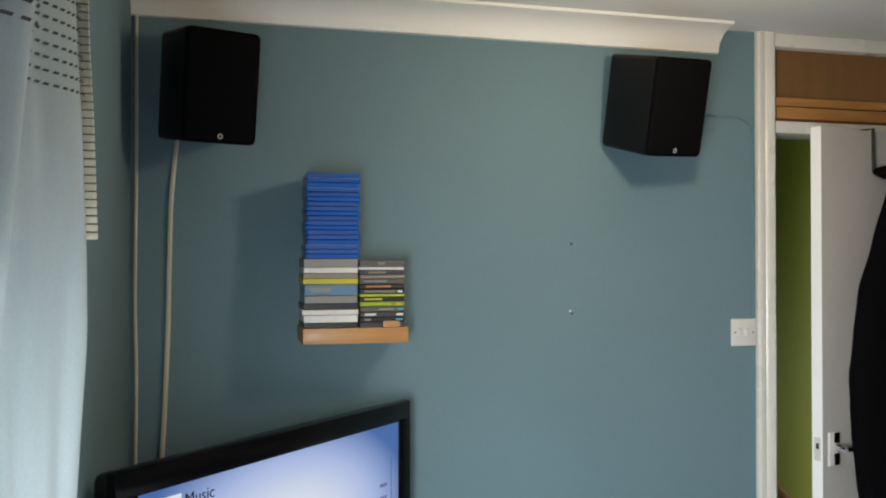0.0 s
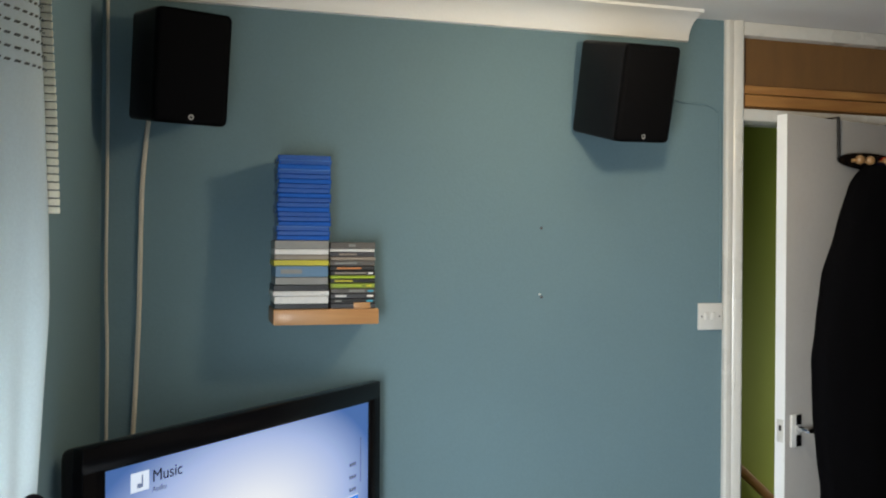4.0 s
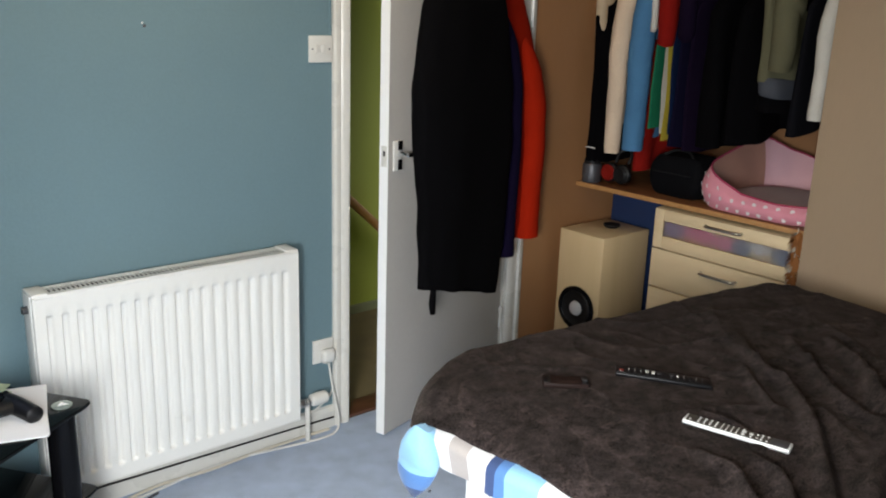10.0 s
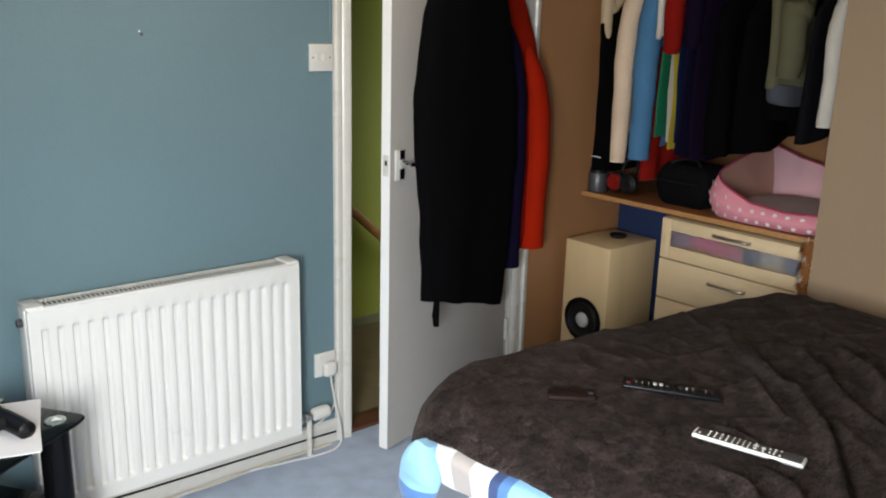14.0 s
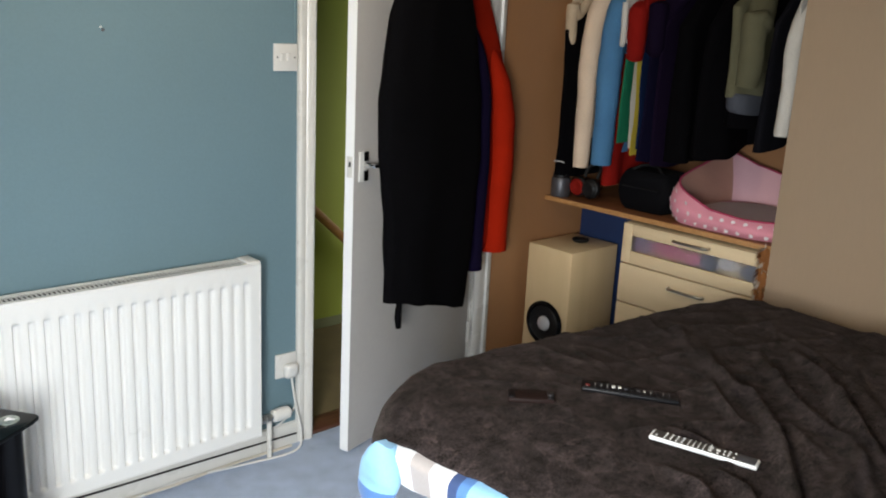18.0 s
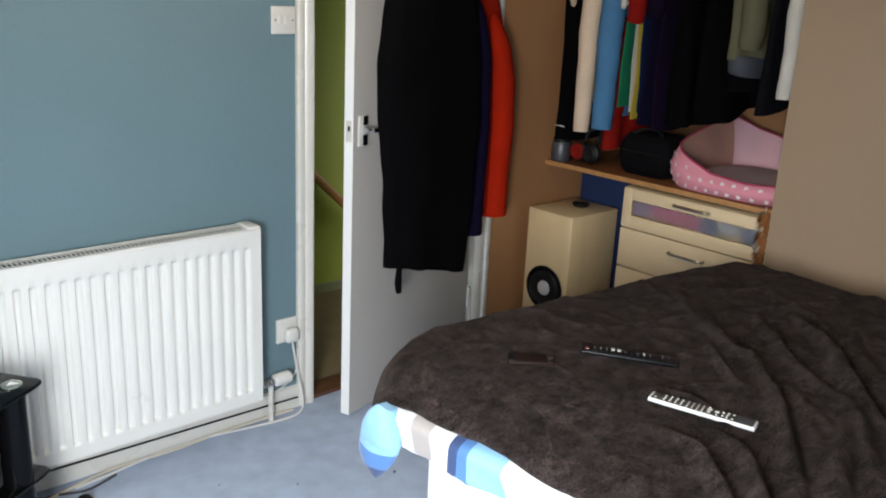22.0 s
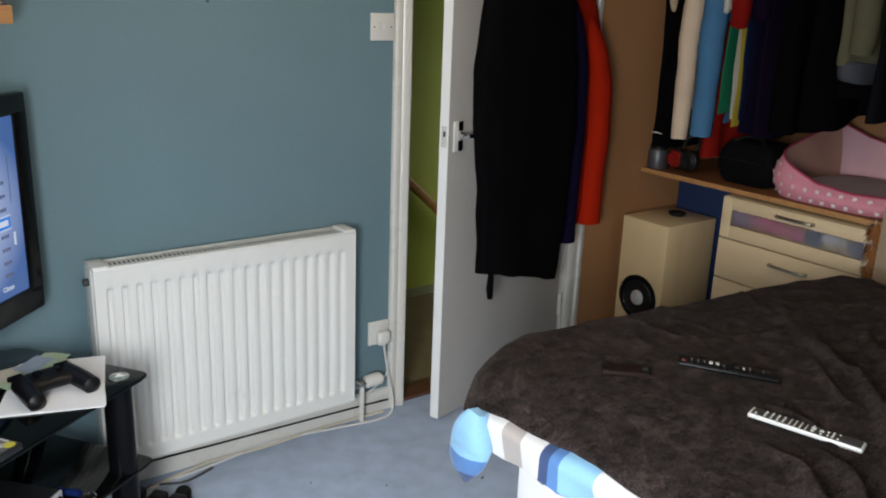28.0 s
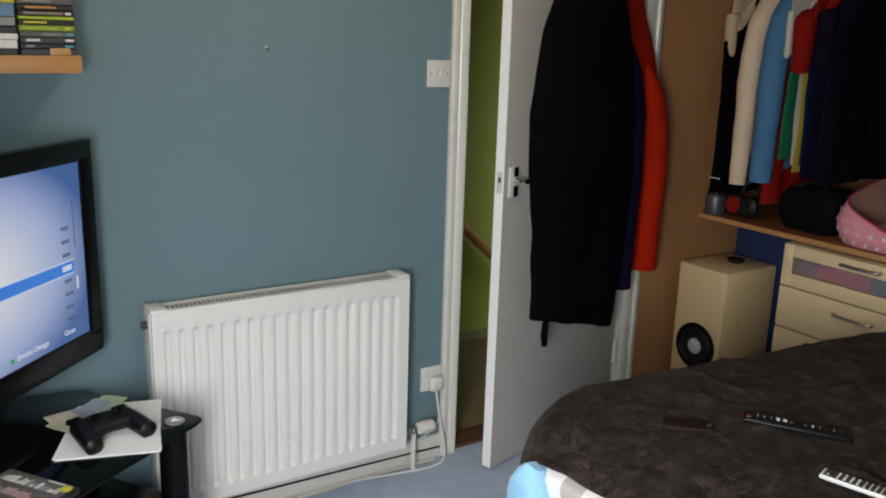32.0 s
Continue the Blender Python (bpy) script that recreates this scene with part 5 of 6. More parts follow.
DUVET = stripes("striped_duvet_cover", "Y", bands((-0.75, WHITEC), (-0.2, TAUPE), (-0.1, WHITEC), (0.1, LIGHT), (0.2, MID), (0.26, WHITEC), (0.50, TAUPE), (0.58, WHITEC), (0.950, LIGHT), (1.029, MID), (1.055, NAVYC), (1.082, WHITEC), (1.145, TAUPE), (1.208, WHITEC), (1.279, LIGHT)))
HEM = [(-0.7, 0.548), (0.6, 0.556), (0.9, 0.546), (1.04, 0.553), (1.12, 0.556), (1.22, 0.545), (1.30, 0.535), (1.36, 0.535)]


def duvet_f(u, v):
    """The border of the duvet at the long side: over the mattress edge and down to its hem."""
    y = -0.70 + v * 1.985
    s = u * 0.30
    o, d = drop(s - 0.05, 0.05)
    top = BZ - 0.064 + 0.010 * min(1.0, max(0.0, (1.12 - y) / 0.3)) - 0.02 * max(0.0, (y - 1.22) / 0.12)
    low = min(1.0, d / 0.21)
    hem = interp(y, HEM) + 0.004 * math.sin(y * 14)
    x = BX0 + 0.070 - o
    x += low * (0.014 * math.sin(y * 15 + 0.8) + 0.007 * math.sin(y * 33 + 1)) + 0.018 * low
    x += 0.03 * max(0.0, (y - 1.28) / 0.065) ** 2
    return Vector((x, y, top + (hem - top) * low + 0.003 * noise.noise(Vector((y * 9, u * 5, 0)))))


duv = thing("duvet", pose(1.1, ORIGIN, 0.66), "blue, white and taupe striped duvet under the fleece", "duvet")
side = part("side_border", sheet(bmesh.new(), 30, 260, duvet_f), DUVET, duv)
md = side.modifiers.new("thickness", "SOLIDIFY")
md.thickness, md.offset = 0.014, -1


# the loose corner of the cover: (height, from, to along the bed, half thickness)
POUCH = [(0.628, 1.262, 1.306, 0.020), (0.612, 1.256, 1.326, 0.028), (0.58, 1.247, 1.346, 0.035), (0.545, 1.240, 1.358, 0.033), (0.532, 1.244, 1.360, 0.027), (0.520, 1.249, 1.363, 0.031), (0.495, 1.263, 1.362, 0.029), (0.470, 1.284, 1.349, 0.022), (0.452, 1.302, 1.330, 0.012), (0.443, 1.312, 1.318, 0.003)]


def pouch_ring(z, y0, y1, h):
    yc, w = (y0 + y1) / 2, (y1 - y0) / 2
    return [Vector((1.080 - h * math.cos(a) * (1 + 0.06 * math.sin(4 * a + z * 30)), yc + w * math.sin(a), z + 0.006 * math.cos(2 * a))) for a in (math.tau * j / 32 for j in range(32))]


FLAP = stripes("striped_duvet_corner", "Z", (-0.26, -0.06, ((0.0, NAVYC), (0.375, MID), (0.61, LIGHT), (0.98, LIGHT))))
part("corner_flap", loft(bmesh.new(), [pouch_ring(*(interp(-zz, [(-p[0], p[k]) for p in POUCH]) if k else zz for k in range(4))) for zz in (0.628 - 0.185 * i / 30 for i in range(31))]), FLAP, duv)


def duvet_end(u, v):
    x = BX0 + 0.10 + v * (BX1 - BX0 - 0.22)
    o, d = drop(u * 0.24 - 0.05, 0.05)
    y = foot_edge(x) - 0.13 + o + 0.010 * math.sin(x * 12) * min(1, d / 0.2)
    return Vector((x, y, BZ - 0.055 - d * 0.8))


END = stripes("striped_duvet_end", "X", (-0.1, 1.4, ((0.0, MID), (0.06, LIGHT), (0.3, WHITEC), (0.6, TAUPE))))
part("end_border", sheet(bmesh.new(), 20, 120, duvet_end), END, duv)
part("filling", B(1.20, 2.50, -0.69, 1.26, 0.642, 0.662, 0.009, 3), WHITE_SHEET, duv)


def rest(x, y):
    return BZ + top_height(x, y)


PALE_SILVER = surface("pale_silver_plastic", (0.74, 0.74, 0.72), 0.30, metal=0.1, var=0.05, bump=0.0)


SILVER_FACE = surface("dark_satin_face", (0.060, 0.052, 0.044), 0.5, metal=0.2, var=0.08, bump=0.0)


def remote(name, label, a, b, w, material, keym, rows, cols, group=""):
    """A handset lying from a to b on the fleece."""
    d = Vector((b[0] - a[0], b[1] - a[1], 0))
    ang = math.degrees(math.atan2(d.y, d.x))
    za, zb = rest(*a), rest(*b)
    mz = rest((a[0] + b[0]) / 2, (a[1] + b[1]) / 2)
    m = pose((a[0] + b[0]) / 2, (a[1] + b[1]) / 2, max((za + zb) / 2, mz) + 0.0015, 0, -math.degrees(math.atan2(zb - za, d.length)), ang)
    t = thing(name, m, label, "remote control", group)
    L = d.length / 2
    body = part("body", B(-L, L, -w / 2, w / 2, 0.0, 0.0095, 0.0035, 3), material, t, local=True)
    part("face", B(-L + 0.006, L - 0.006, -w / 2 + 0.003, w / 2 - 0.003, 0.0090, 0.0103, 0.001), keym, t, local=True)
    return t, L


t, L = remote("silver_remote", "slim silver remote control with a dark face on the fleece", (1.462, 0.889), (1.522, 0.682), 0.037, PALE_SILVER, SILVER_FACE, 0, 0)
part("power_key", B(-L + 0.012, -L + 0.016, -0.013, -0.005, 0.0098, 0.0118, 0.001, 1), PALE_SILVER, t, local=True)
for q in (0.145, 0.200, 0.255, 0.308, 0.735, 0.785):
    for k in (-1, 0, 1):
        if (q, k) != (0.785, 0):
            part("key", lathe(bmesh.new(), [(0.0024, 0.0), (0.0024, 0.0012), (0.0014, 0.0018)], pose(-L + 2 * L * q, k * 0.0098, 0.0101), 10), PALE_SILVER, t, local=True)
for q in (0.365, 0.412, 0.459, 0.506):
    part("key_bar", B(-L + 2 * L * q - 0.0013, -L + 2 * L * q + 0.0013, -0.0145, 0.0145, 0.0098, 0.0114, 0.0006, 1), PALE_SILVER, t, local=True)
for q, k, r in ((0.565, 0.004, 0.0052), (0.567, -0.0085, 0.0038), (0.635, 0.002, 0.0046), (0.560, 0.0125, 0.0022), (0.640, -0.011, 0.0022), (0.690, 0.006, 0.0022), (0.695, -0.008, 0.0024)):
    part("round_key", lathe(bmesh.new(), [(r, 0.0), (r, 0.0012), (r * 0.6, 0.0020)], pose(-L + 2 * L * q, k, 0.0101), 14), PALE_SILVER, t, local=True)
part("end_panel", B(L - 0.040, L - 0.005, -0.0155, 0.0155, 0.0098, 0.0110, 0.001), DARK_GREY, t, "dark end panel", local=True)
t, L = remote("black_remote", "long black remote control with pale and coloured keys on the fleece", (1.530, 1.127), (1.662, 0.952), 0.045, JET, JET, 0, 0)
# the key is no lamp: its red is a weak added glow
part("power_key", B(-L + 0.008, -L + 0.018, -0.014, -0.002, 0.0098, 0.0121, 0.001), glow("red_key_glow", (0.8, 0.06, 0.03), 0.25), t, "red power key", local=True)
for i, (w, d, mt) in enumerate(((0.0014, 0.012, plain["grey"]), (0.0014, 0.012, plain["grey"]), (0.0014, 0.012, plain["grey"]), (0.0040, 0.013, WHITE_PLASTIC), (0.0040, 0.013, WHITE_PLASTIC), (0.004, 0.010, DARK_GREY), (0.004, 0.010, JET), (0.004, 0.010, DARK_GREY), (0.0022, 0.010, WHITE_PLASTIC), (0.0014, 0.012, plain["grey"]), (0.004, 0.010, JET), (0.0014, 0.012, plain["grey"]), (0.0014, 0.012, DARK_GREY))):
    x = -L + 0.030 + i * 0.0140
    part("key", B(x - w, x + w, -0.002, -0.002 + d, 0.0098, 0.0120, 0.0006, 1), mt, t, local=True)
    part("key", B(x - 0.003, x + 0.003, -0.016, -0.008, 0.0098, 0.0116, 0.0006, 1), JET, t, local=True)
pz = rest(1.385, 1.154)
ph = thing("dark_phone", pose(1.386, 1.154, pz + 0.005, 0, 0, -44), "dark brown phone in a case lying on the fleece", "phone")
part("case", B(-0.052, 0.052, -0.023, 0.023, -0.006, 0.006, 0.004, 3), surface("dark_brown_leather", (0.016, 0.0075, 0.006), 0.6, var=0.2, scale=40, spec=0.15), ph, local=True)
for x0, x1 in ((-0.051, -0.036), (0.036, 0.051)):
    part("end_panel", B(x0, x1, -0.020, 0.020, 0.0055, 0.0072, 0.001), JET, ph, "black end panel", local=True)
part("round_key", lathe(bmesh.new(), [(0.006, 0.0), (0.006, 0.001), (0.004, 0.0016)], pose(0.0435, 0, 0.0072), 16), DARK_GREY, ph, local=True)

# ---- wardrobe alcove: shelf, drawer chest, speaker cabinet ----
solo("wardrobe_door", B(2.842, 2.872, Y0, 1.36, 0.0, ZC - 0.001, 0.002), BEIGE, "tall plain beige sliding wardrobe door", "wardrobe door", "structure")
ws = thing("alcove_shelf", pose(3.2, 1.7, 0.775), "red-brown wooden shelf across the wardrobe alcove", "shelf")
part("board", B(2.884, 3.499, 0.6, 2.429, 0.768, 0.786, 0.001), SHELF_WOOD, ws)
part("edging", B(2.876, 2.884, 0.6, 2.429, 0.767, 0.787, 0.002), BEECH, ws, "pale wooden front edging")
dr = thing("chest_of_drawers", pose(3.1, 1.6, 0), "pale maple chest of drawers with frosted glass strip", "chest of drawers")
DY0, DY1 = 1.22, 2.002
part("carcass", B(2.896, 3.36, DY0, DY1, 0.03, 0.752, 0.002), MAPLE, dr)
part("plinth", B(2.93, 3.34, DY0 + 0.02, DY1 - 0.02, 0.0, 0.03), MAPLE, dr)
FROST, qt, qb = nodes("frosted_glass")
qb.inputs["Transmission Weight"].default_value, qb.inputs["Roughness"].default_value, qb.inputs["Base Color"].default_value = 1.0, 0.30, (0.92, 0.92, 0.95, 1)
for i, (z0, z1) in enumerate(((0.589, 0.750), (0.424, 0.583), (0.259, 0.418), (0.05, 0.253))):
    if i == 0:
        gy0, gy1, gz0, gz1 = 1.345, 1.958, 0.640, 0.703
        bm = bmesh.new()
        box(bm, 2.876, 2.895, DY0 + 0.002, gy0, z0, z1, 0.002)
        box(bm, 2.876, 2.895, gy1, DY1 - 0.002, z0, z1, 0.002)
        box(bm, 2.876, 2.895, gy0, gy1, z0, gz0, 0.002)
        box(bm, 2.876, 2.895, gy0, gy1, gz1, z1, 0.002)
        d = part("drawer_front", bm, MAPLE_H, dr)
        part("glass_strip", B(2.882, 2.886, gy0, gy1, gz0, gz1), FROST, d, "frosted glass strip", smooth=False)
    else:
        d = part("drawer_front", B(2.876, 2.895, DY0 + 0.002, DY1 - 0.002, z0, z1, 0.002), MAPLE_H, dr)
    zc = 0.724 if i == 0 else (z0 + z1) / 2 + 0.03
    hy = 1.686
    part("drawer_handle", tube(bmesh.new(), spline([(2.878, hy + 0.075, zc), (2.860, hy + 0.070, zc), (2.855, hy + 0.03, zc), (2.855, hy - 0.03, zc), (2.860, hy - 0.070, zc), (2.878, hy - 0.075, zc)]), 0.006, 8), STEEL, d, "brushed steel bow handle")
PINKC = cloth("pink_cloth", (0.80, 0.30, 0.42))
GREYBLUE = cloth("grey_blue_cloth", (0.26, 0.29, 0.36))
LILACC = cloth("pale_lilac_cloth", (0.46, 0.38, 0.50))
for lb, yc, hw, zc, hh, mt in (("pale lilac clothes behind the frosted drawer glass", 1.915, 0.042, 0.672, 0.030, LILACC), ("pink clothes behind the frosted drawer glass", 1.80, 0.075, 0.676, 0.026, PINKC), ("pink clothes behind the frosted drawer glass", 1.69, 0.05, 0.668, 0.022, PINKC),
                               ("grey-blue clothes behind the frosted drawer glass", 1.615, 0.045, 0.668, 0.028, GREYBLUE), ("white clothes behind the frosted drawer glass", 1.535, 0.050, 0.680, 0.022, WHITE_SHEET), ("grey-blue clothes behind the frosted drawer glass", 1.42, 0.072, 0.670, 0.028, GREYBLUE)):
    bm = bmesh.new()
    bmesh.ops.create_icosphere(bm, subdivisions=3, radius=1.0)
    for q in bm.verts:
        q.co = Vector((2.8912 + 0.0032 * q.co.x, yc + hw * q.co.y, zc + hh * q.co.z * (1 + 0.15 * math.sin(4 * q.co.y + yc * 9))))
    solo("folded_clothes", bm, mt, lb, "clothes", group="clothes in the drawer")

sp = thing("floor_speaker", pose(2.87, 2.27, 0), "pale maple floor-standing speaker with a black woofer", "loudspeaker")
part("cabinet", B(2.752, 3.06, 2.150, 2.390, 0.0, 0.60, 0.004), MAPLE, sp)
wm = pose(2.7515, 2.27, 0.265, 0, -90, 0)
part("woofer_frame", lathe(bmesh.new(), [(0.098, 0.0), (0.098, 0.006), (0.088, 0.010), (0.080, 0.006), (0.076, 0.001)], wm, 48), BLACK_GLOSS, sp, "black woofer frame")
cone = part("woofer_cone", lathe(bmesh.new(), [(0.080, 0.004), (0.074, 0.010), (0.068, 0.006), (0.040, 0.0025), (0.034, 0.002)], wm, 48), BLACK_MATT, sp, "black woofer cone")
part("dust_cap", lathe(bmesh.new(), [(0.034, 0.002), (0.030, 0.010), (0.018, 0.015), (0.004, 0.017)], wm, 32), PALE_METAL, cone, "silver dust cap")
solo("black_dish", lathe(bmesh.new(), [(0.030, 0.0), (0.038, 0.010), (0.036, 0.014), (0.028, 0.008), (0.004, 0.006)], pose(2.95, 2.27, 0.6005), 24), BLACK_MATT, "small black dish on the maple speaker", "dish")
solo("blue_storage_box", B(3.10, 3.40, 2.03, 2.40, 0.0, 0.72, 0.012), surface("dark_blue_plastic", (0.006, 0.024, 0.085), 0.5), "dark blue box under the alcove shelf", "box")

toy = thing("feather_toy", pose(2.86, 1.385, 0.77), "brown and white fluffy cat toy hanging from the shelf", "cat toy")
TOYB, TOYW = cloth("ginger_feather", (0.34, 0.14, 0.05)), cloth("white_feather", (0.62, 0.55, 0.46))
rt = random.Random(8)
bms = [bmesh.new(), bmesh.new()]
for i in range(420):
    z = 0.785 - 0.205 * rt.random()
    a, r = rt.uniform(0, 6.28), 0.034 * (0.7 + 0.3 * rt.random())
    c = Vector((2.853, 1.385, z))
    tip = c + Vector((r * math.cos(a), r * math.sin(a), -0.012 - 0.014 * rt.random()))
    w = Vector((-math.sin(a), math.cos(a), 0.3)) * 0.0045
    k = 1 if (math.sin((z - 0.78) * 95) + 0.8 * math.sin(a)) > 0.55 else 0
    b0 = bms[k]
    mid = (c + tip) / 2 + Vector((0, 0, 0.006))
    b0.faces.new([b0.verts.new(p) for p in (c, mid - w, tip, mid + w)])
part("ginger_tuft", bms[0], TOYB, toy)
part("white_tuft", bms[1], TOYW, toy)
part("string", tube(bmesh.new(), [(2.853, 1.385, 0.80), (2.853, 1.385, 0.59)], 0.002, 5), TOYW, toy)

# ---- clothes on the rail ----
crail = thing("clothes_rail", pose(3.18, 1.5, 1.80), "chrome clothes rail in the wardrobe alcove", "clothes rail")
part("tube", tube(bmesh.new(), [(3.18, 0.6, 1.80), (3.18, 2.429, 1.80)], 0.0125, 14), CHROME, crail)


def garment(name, label, y0, y1, zb, material, xf=2.93, xb=3.40, zt=1.72, seed=0, slope=0.0, sleeve=None, band=None, flare=0.0, crease=0.5):
    """A garment on a hanger: thin along the rail, wide across it, with drapes; zb: its hem, slope: rise of the hem to the back."""
    rnd = random.Random(seed * 7 + 1)
    ph = [rnd.uniform(0, 6.28) for _ in range(6)]
    yc, hw = (y0 + y1) / 2, (y1 - y0) / 2
    t = thing(name, pose(3.18, yc, 1.78), label, "clothes", "clothes on the rail")
    rings = []
    for i in range(44):
        q = i / 43
        z = zt - (zt - zb) * q
        taper = min(1.0, 0.28 + 2.6 * q)
        a, b = 3.18 - (3.18 - xf + flare * (q - 0.5)) * taper, 3.18 + (xb - 3.18) * taper
        ring = []
        for j in range(56):
            th = math.tau * j / 56
            cx, sy = math.cos(th), math.sin(th)
            x = (a + b) / 2 + (b - a) / 2 * math.copysign(abs(cx) ** 0.6, cx)
            fold = 0.28 * q * math.sin(26 * x + ph[0] + 2 * q) + 0.16 * q * math.sin(47 * x + ph[1])
            y = yc + hw * (0.55 + 0.45 * q) * math.copysign(abs(sy) ** 0.7, sy) * (1 + fold) + 0.010 * math.sin(6 * z + ph[2]) * (1 - 0.3 * q)
            y += 0.006 * noise.noise(Vector((x * 9, z * 5, seed)))
            push = crease * (0.016 * noise.noise(Vector((y * 16, z * 4.5, seed + 3.3))) + 0.009 * noise.noise(Vector((y * 30, z * 9, seed)))) * min(1.0, q * 3)
            x += push * (1 if cx < 0 else 0)
            zz = z + slope * (x - a) * q + 0.006 * math.sin(18 * x + ph[3]) * (q > 0.9)
            ring.append(Vector((x, min(y, 2.424), zz)))
        rings.append(ring)
    part("body", loft(bmesh.new(), rings), material, t)
    if sleeve:
        sy, sz, r, sm = sleeve
        pts = spline([(3.08, yc, zt - 0.05), (xf + 0.03, sy, zt - 0.17), (xf, sy, (zt + sz) / 2 + 0.02), (xf - 0.005, sy - 0.006, (zt + sz) / 2 - 0.12), (xf + 0.005, sy + 0.004, sz)], 6)
        part("sleeve", tube(bmesh.new(), pts, [r * (1.12 - 0.28 * k / 24) * (1 + 0.022 * math.sin(k * 1.9 + seed) + 0.02 * math.sin(k * 0.7 + 2 * seed)) for k in range(25)], 14), sm, t)
        part("cuff", tube(bmesh.new(), [(xf + 0.005, sy + 0.004, sz + 0.045), (xf + 0.004, sy + 0.004, sz - 0.006)], [r * 0.84, r * 0.80], 14), sm, t)
    if band:
        part("piping", tube(bmesh.new(), [(xf - 0.004, yc - hw * 1.1, band), (xf - 0.006, yc - hw * 0.4, band + 0.002), (xf - 0.002, yc + hw * 0.35, band)], 0.0022, 6), WHITE_SHEET, t, "white piping")
    part("hanger_hook", tube(bmesh.new(), [(3.18, yc, zt - 0.02)] + [(3.18 + 0.017 * math.sin(a) , yc, 1.801 + 0.017 * -math.cos(a) + 0.0) for a in (radians(20 * i) for i in range(0, 12))], 0.0018, 5), STEEL, t)
    return t


C = {k: cloth(k, v) for k, v in dict(beige_knit=(0.52, 0.40, 0.27), cream_knit=(0.74, 0.57, 0.42), sky_blue_knit=(0.075, 0.20, 0.36), bottle_green_cloth=(0.012, 0.14, 0.07), yellow_cloth=(0.55, 0.42, 0.05),
                                     deep_red_cloth=(0.23, 0.010, 0.007), purple_black_cloth=(0.008, 0.004, 0.014), khaki_cloth=(0.115, 0.108, 0.065), grey_rib=(0.07, 0.075, 0.09), charcoal_cloth=(0.006, 0.006, 0.008), pale_grey_cloth=(0.60, 0.57, 0.51), near_black_cloth=(0.0022, 0.002, 0.0026)).items()}
garment("beige_shirt", "beige short-sleeved shirt on a hanger", 2.395, 2.42, 1.50, C["beige_knit"], 2.92, seed=1, sleeve=(2.396, 1.415, 0.026, C["beige_knit"]))
garment("black_tracksuit_top", "black top with white piping on a hanger", 2.345, 2.42, 0.880, C["near_black_cloth"], 2.885, seed=2, band=0.942)
garment("cream_jumper", "cream long-sleeved jumper on a hanger", 2.295, 2.335, 1.05, C["cream_knit"], 2.97, seed=3, sleeve=(2.325, 0.925, 0.043, C["cream_knit"]))
garment("red_shirt", "deep red shirt on a hanger", 2.195, 2.268, 0.855, C["deep_red_cloth"], 3.01, seed=4)
garment("sky_blue_jumper", "sky blue long-sleeved jumper on a hanger", 2.203, 2.235, 1.00, C["sky_blue_knit"], 2.975, seed=5, sleeve=(2.220, 0.950, 0.052, C["sky_blue_knit"]))
garment("green_shirt", "bottle green shirt on a hanger", 2.115, 2.145, 1.05, C["bottle_green_cloth"], 2.955, seed=6)
garment("yellow_shirt", "yellow sports shirt on a hanger", 2.078, 2.083, 1.01, C["yellow_cloth"], 2.965, seed=7)
garment("white_vest", "white vest beside a yellow shirt on a hanger", 2.090, 2.096, 1.03, C["pale_grey_cloth"], 2.975, seed=19)
garment("red_sports_shirt", "red shirt with short sleeves on a hanger", 2.045, 2.080, 1.42, C["deep_red_cloth"], 2.96, seed=8, sleeve=(2.092, 1.395, 0.040, C["deep_red_cloth"]))
garment("white_trimmed_shirt", "white and green striped shirt on a hanger", 2.118, 2.130, 1.45, C["pale_grey_cloth"], 2.93, seed=18, sleeve=(2.136, 1.445, 0.013, C["pale_grey_cloth"]))
garment("blue_shirt", "dark blue shirt on a hanger", 2.045, 2.066, 1.04, cloth("deep_blue_cloth", (0.006, 0.014, 0.045)), 2.97, seed=20)
garment("navy_shirt", "dark navy shirt on a hanger", 1.998, 2.040, 0.985, NAVY, 2.95, seed=9)
garment("purple_top", "dark purple-black top with short sleeves on a hanger", 1.935, 1.99, 0.98, C["purple_black_cloth"], 2.955, seed=10, sleeve=(1.998, 1.425, 0.038, C["purple_black_cloth"]))
garment("black_dress", "long black dress on a hanger", 1.81, 1.930, 1.00, C["near_black_cloth"], 2.95, seed=11, slope=0.1)
garment("black_skirted_coat", "black flared coat on a hanger", 1.69, 1.83, 1.03, C["near_black_cloth"], 2.955, seed=12, slope=0.16)
garment("black_long_top", "black top half hidden behind a khaki jacket", 1.585, 1.69, 1.17, C["near_black_cloth"], 2.965, seed=21, slope=0.1)
kj = garment("khaki_jacket", "khaki green jacket with grey ribbed hem on a hanger", 1.590, 1.690, 1.285, C["khaki_cloth"], 2.915, seed=13, sleeve=(1.570, 1.33, 0.047, C["khaki_cloth"]), crease=1.0)
hem = []
for z, k in ((1.300, 1.0), (1.288, 1.03), (1.262, 1.0), (1.240, 0.99), (1.228, 0.94)):
    hem.append([Vector((3.155 + k * 0.235 * math.copysign(abs(math.cos(a)) ** 0.6, math.cos(a)), 1.622 + k * (0.056 + 0.0015 * (j % 2)) * math.sin(a) + 0.006 * math.sin(3 * a), z + 0.010 * math.sin(a))) for j, a in ((j, math.tau * j / 80) for j in range(80))])
part("ribbed_hem", loft(bmesh.new(), hem), C["grey_rib"], kj, "grey ribbed hem")
garment("black_hoodie", "charcoal hooded top on a hanger", 1.485, 1.545, 1.10, C["charcoal_cloth"], 2.95, seed=14, slope=0.1)
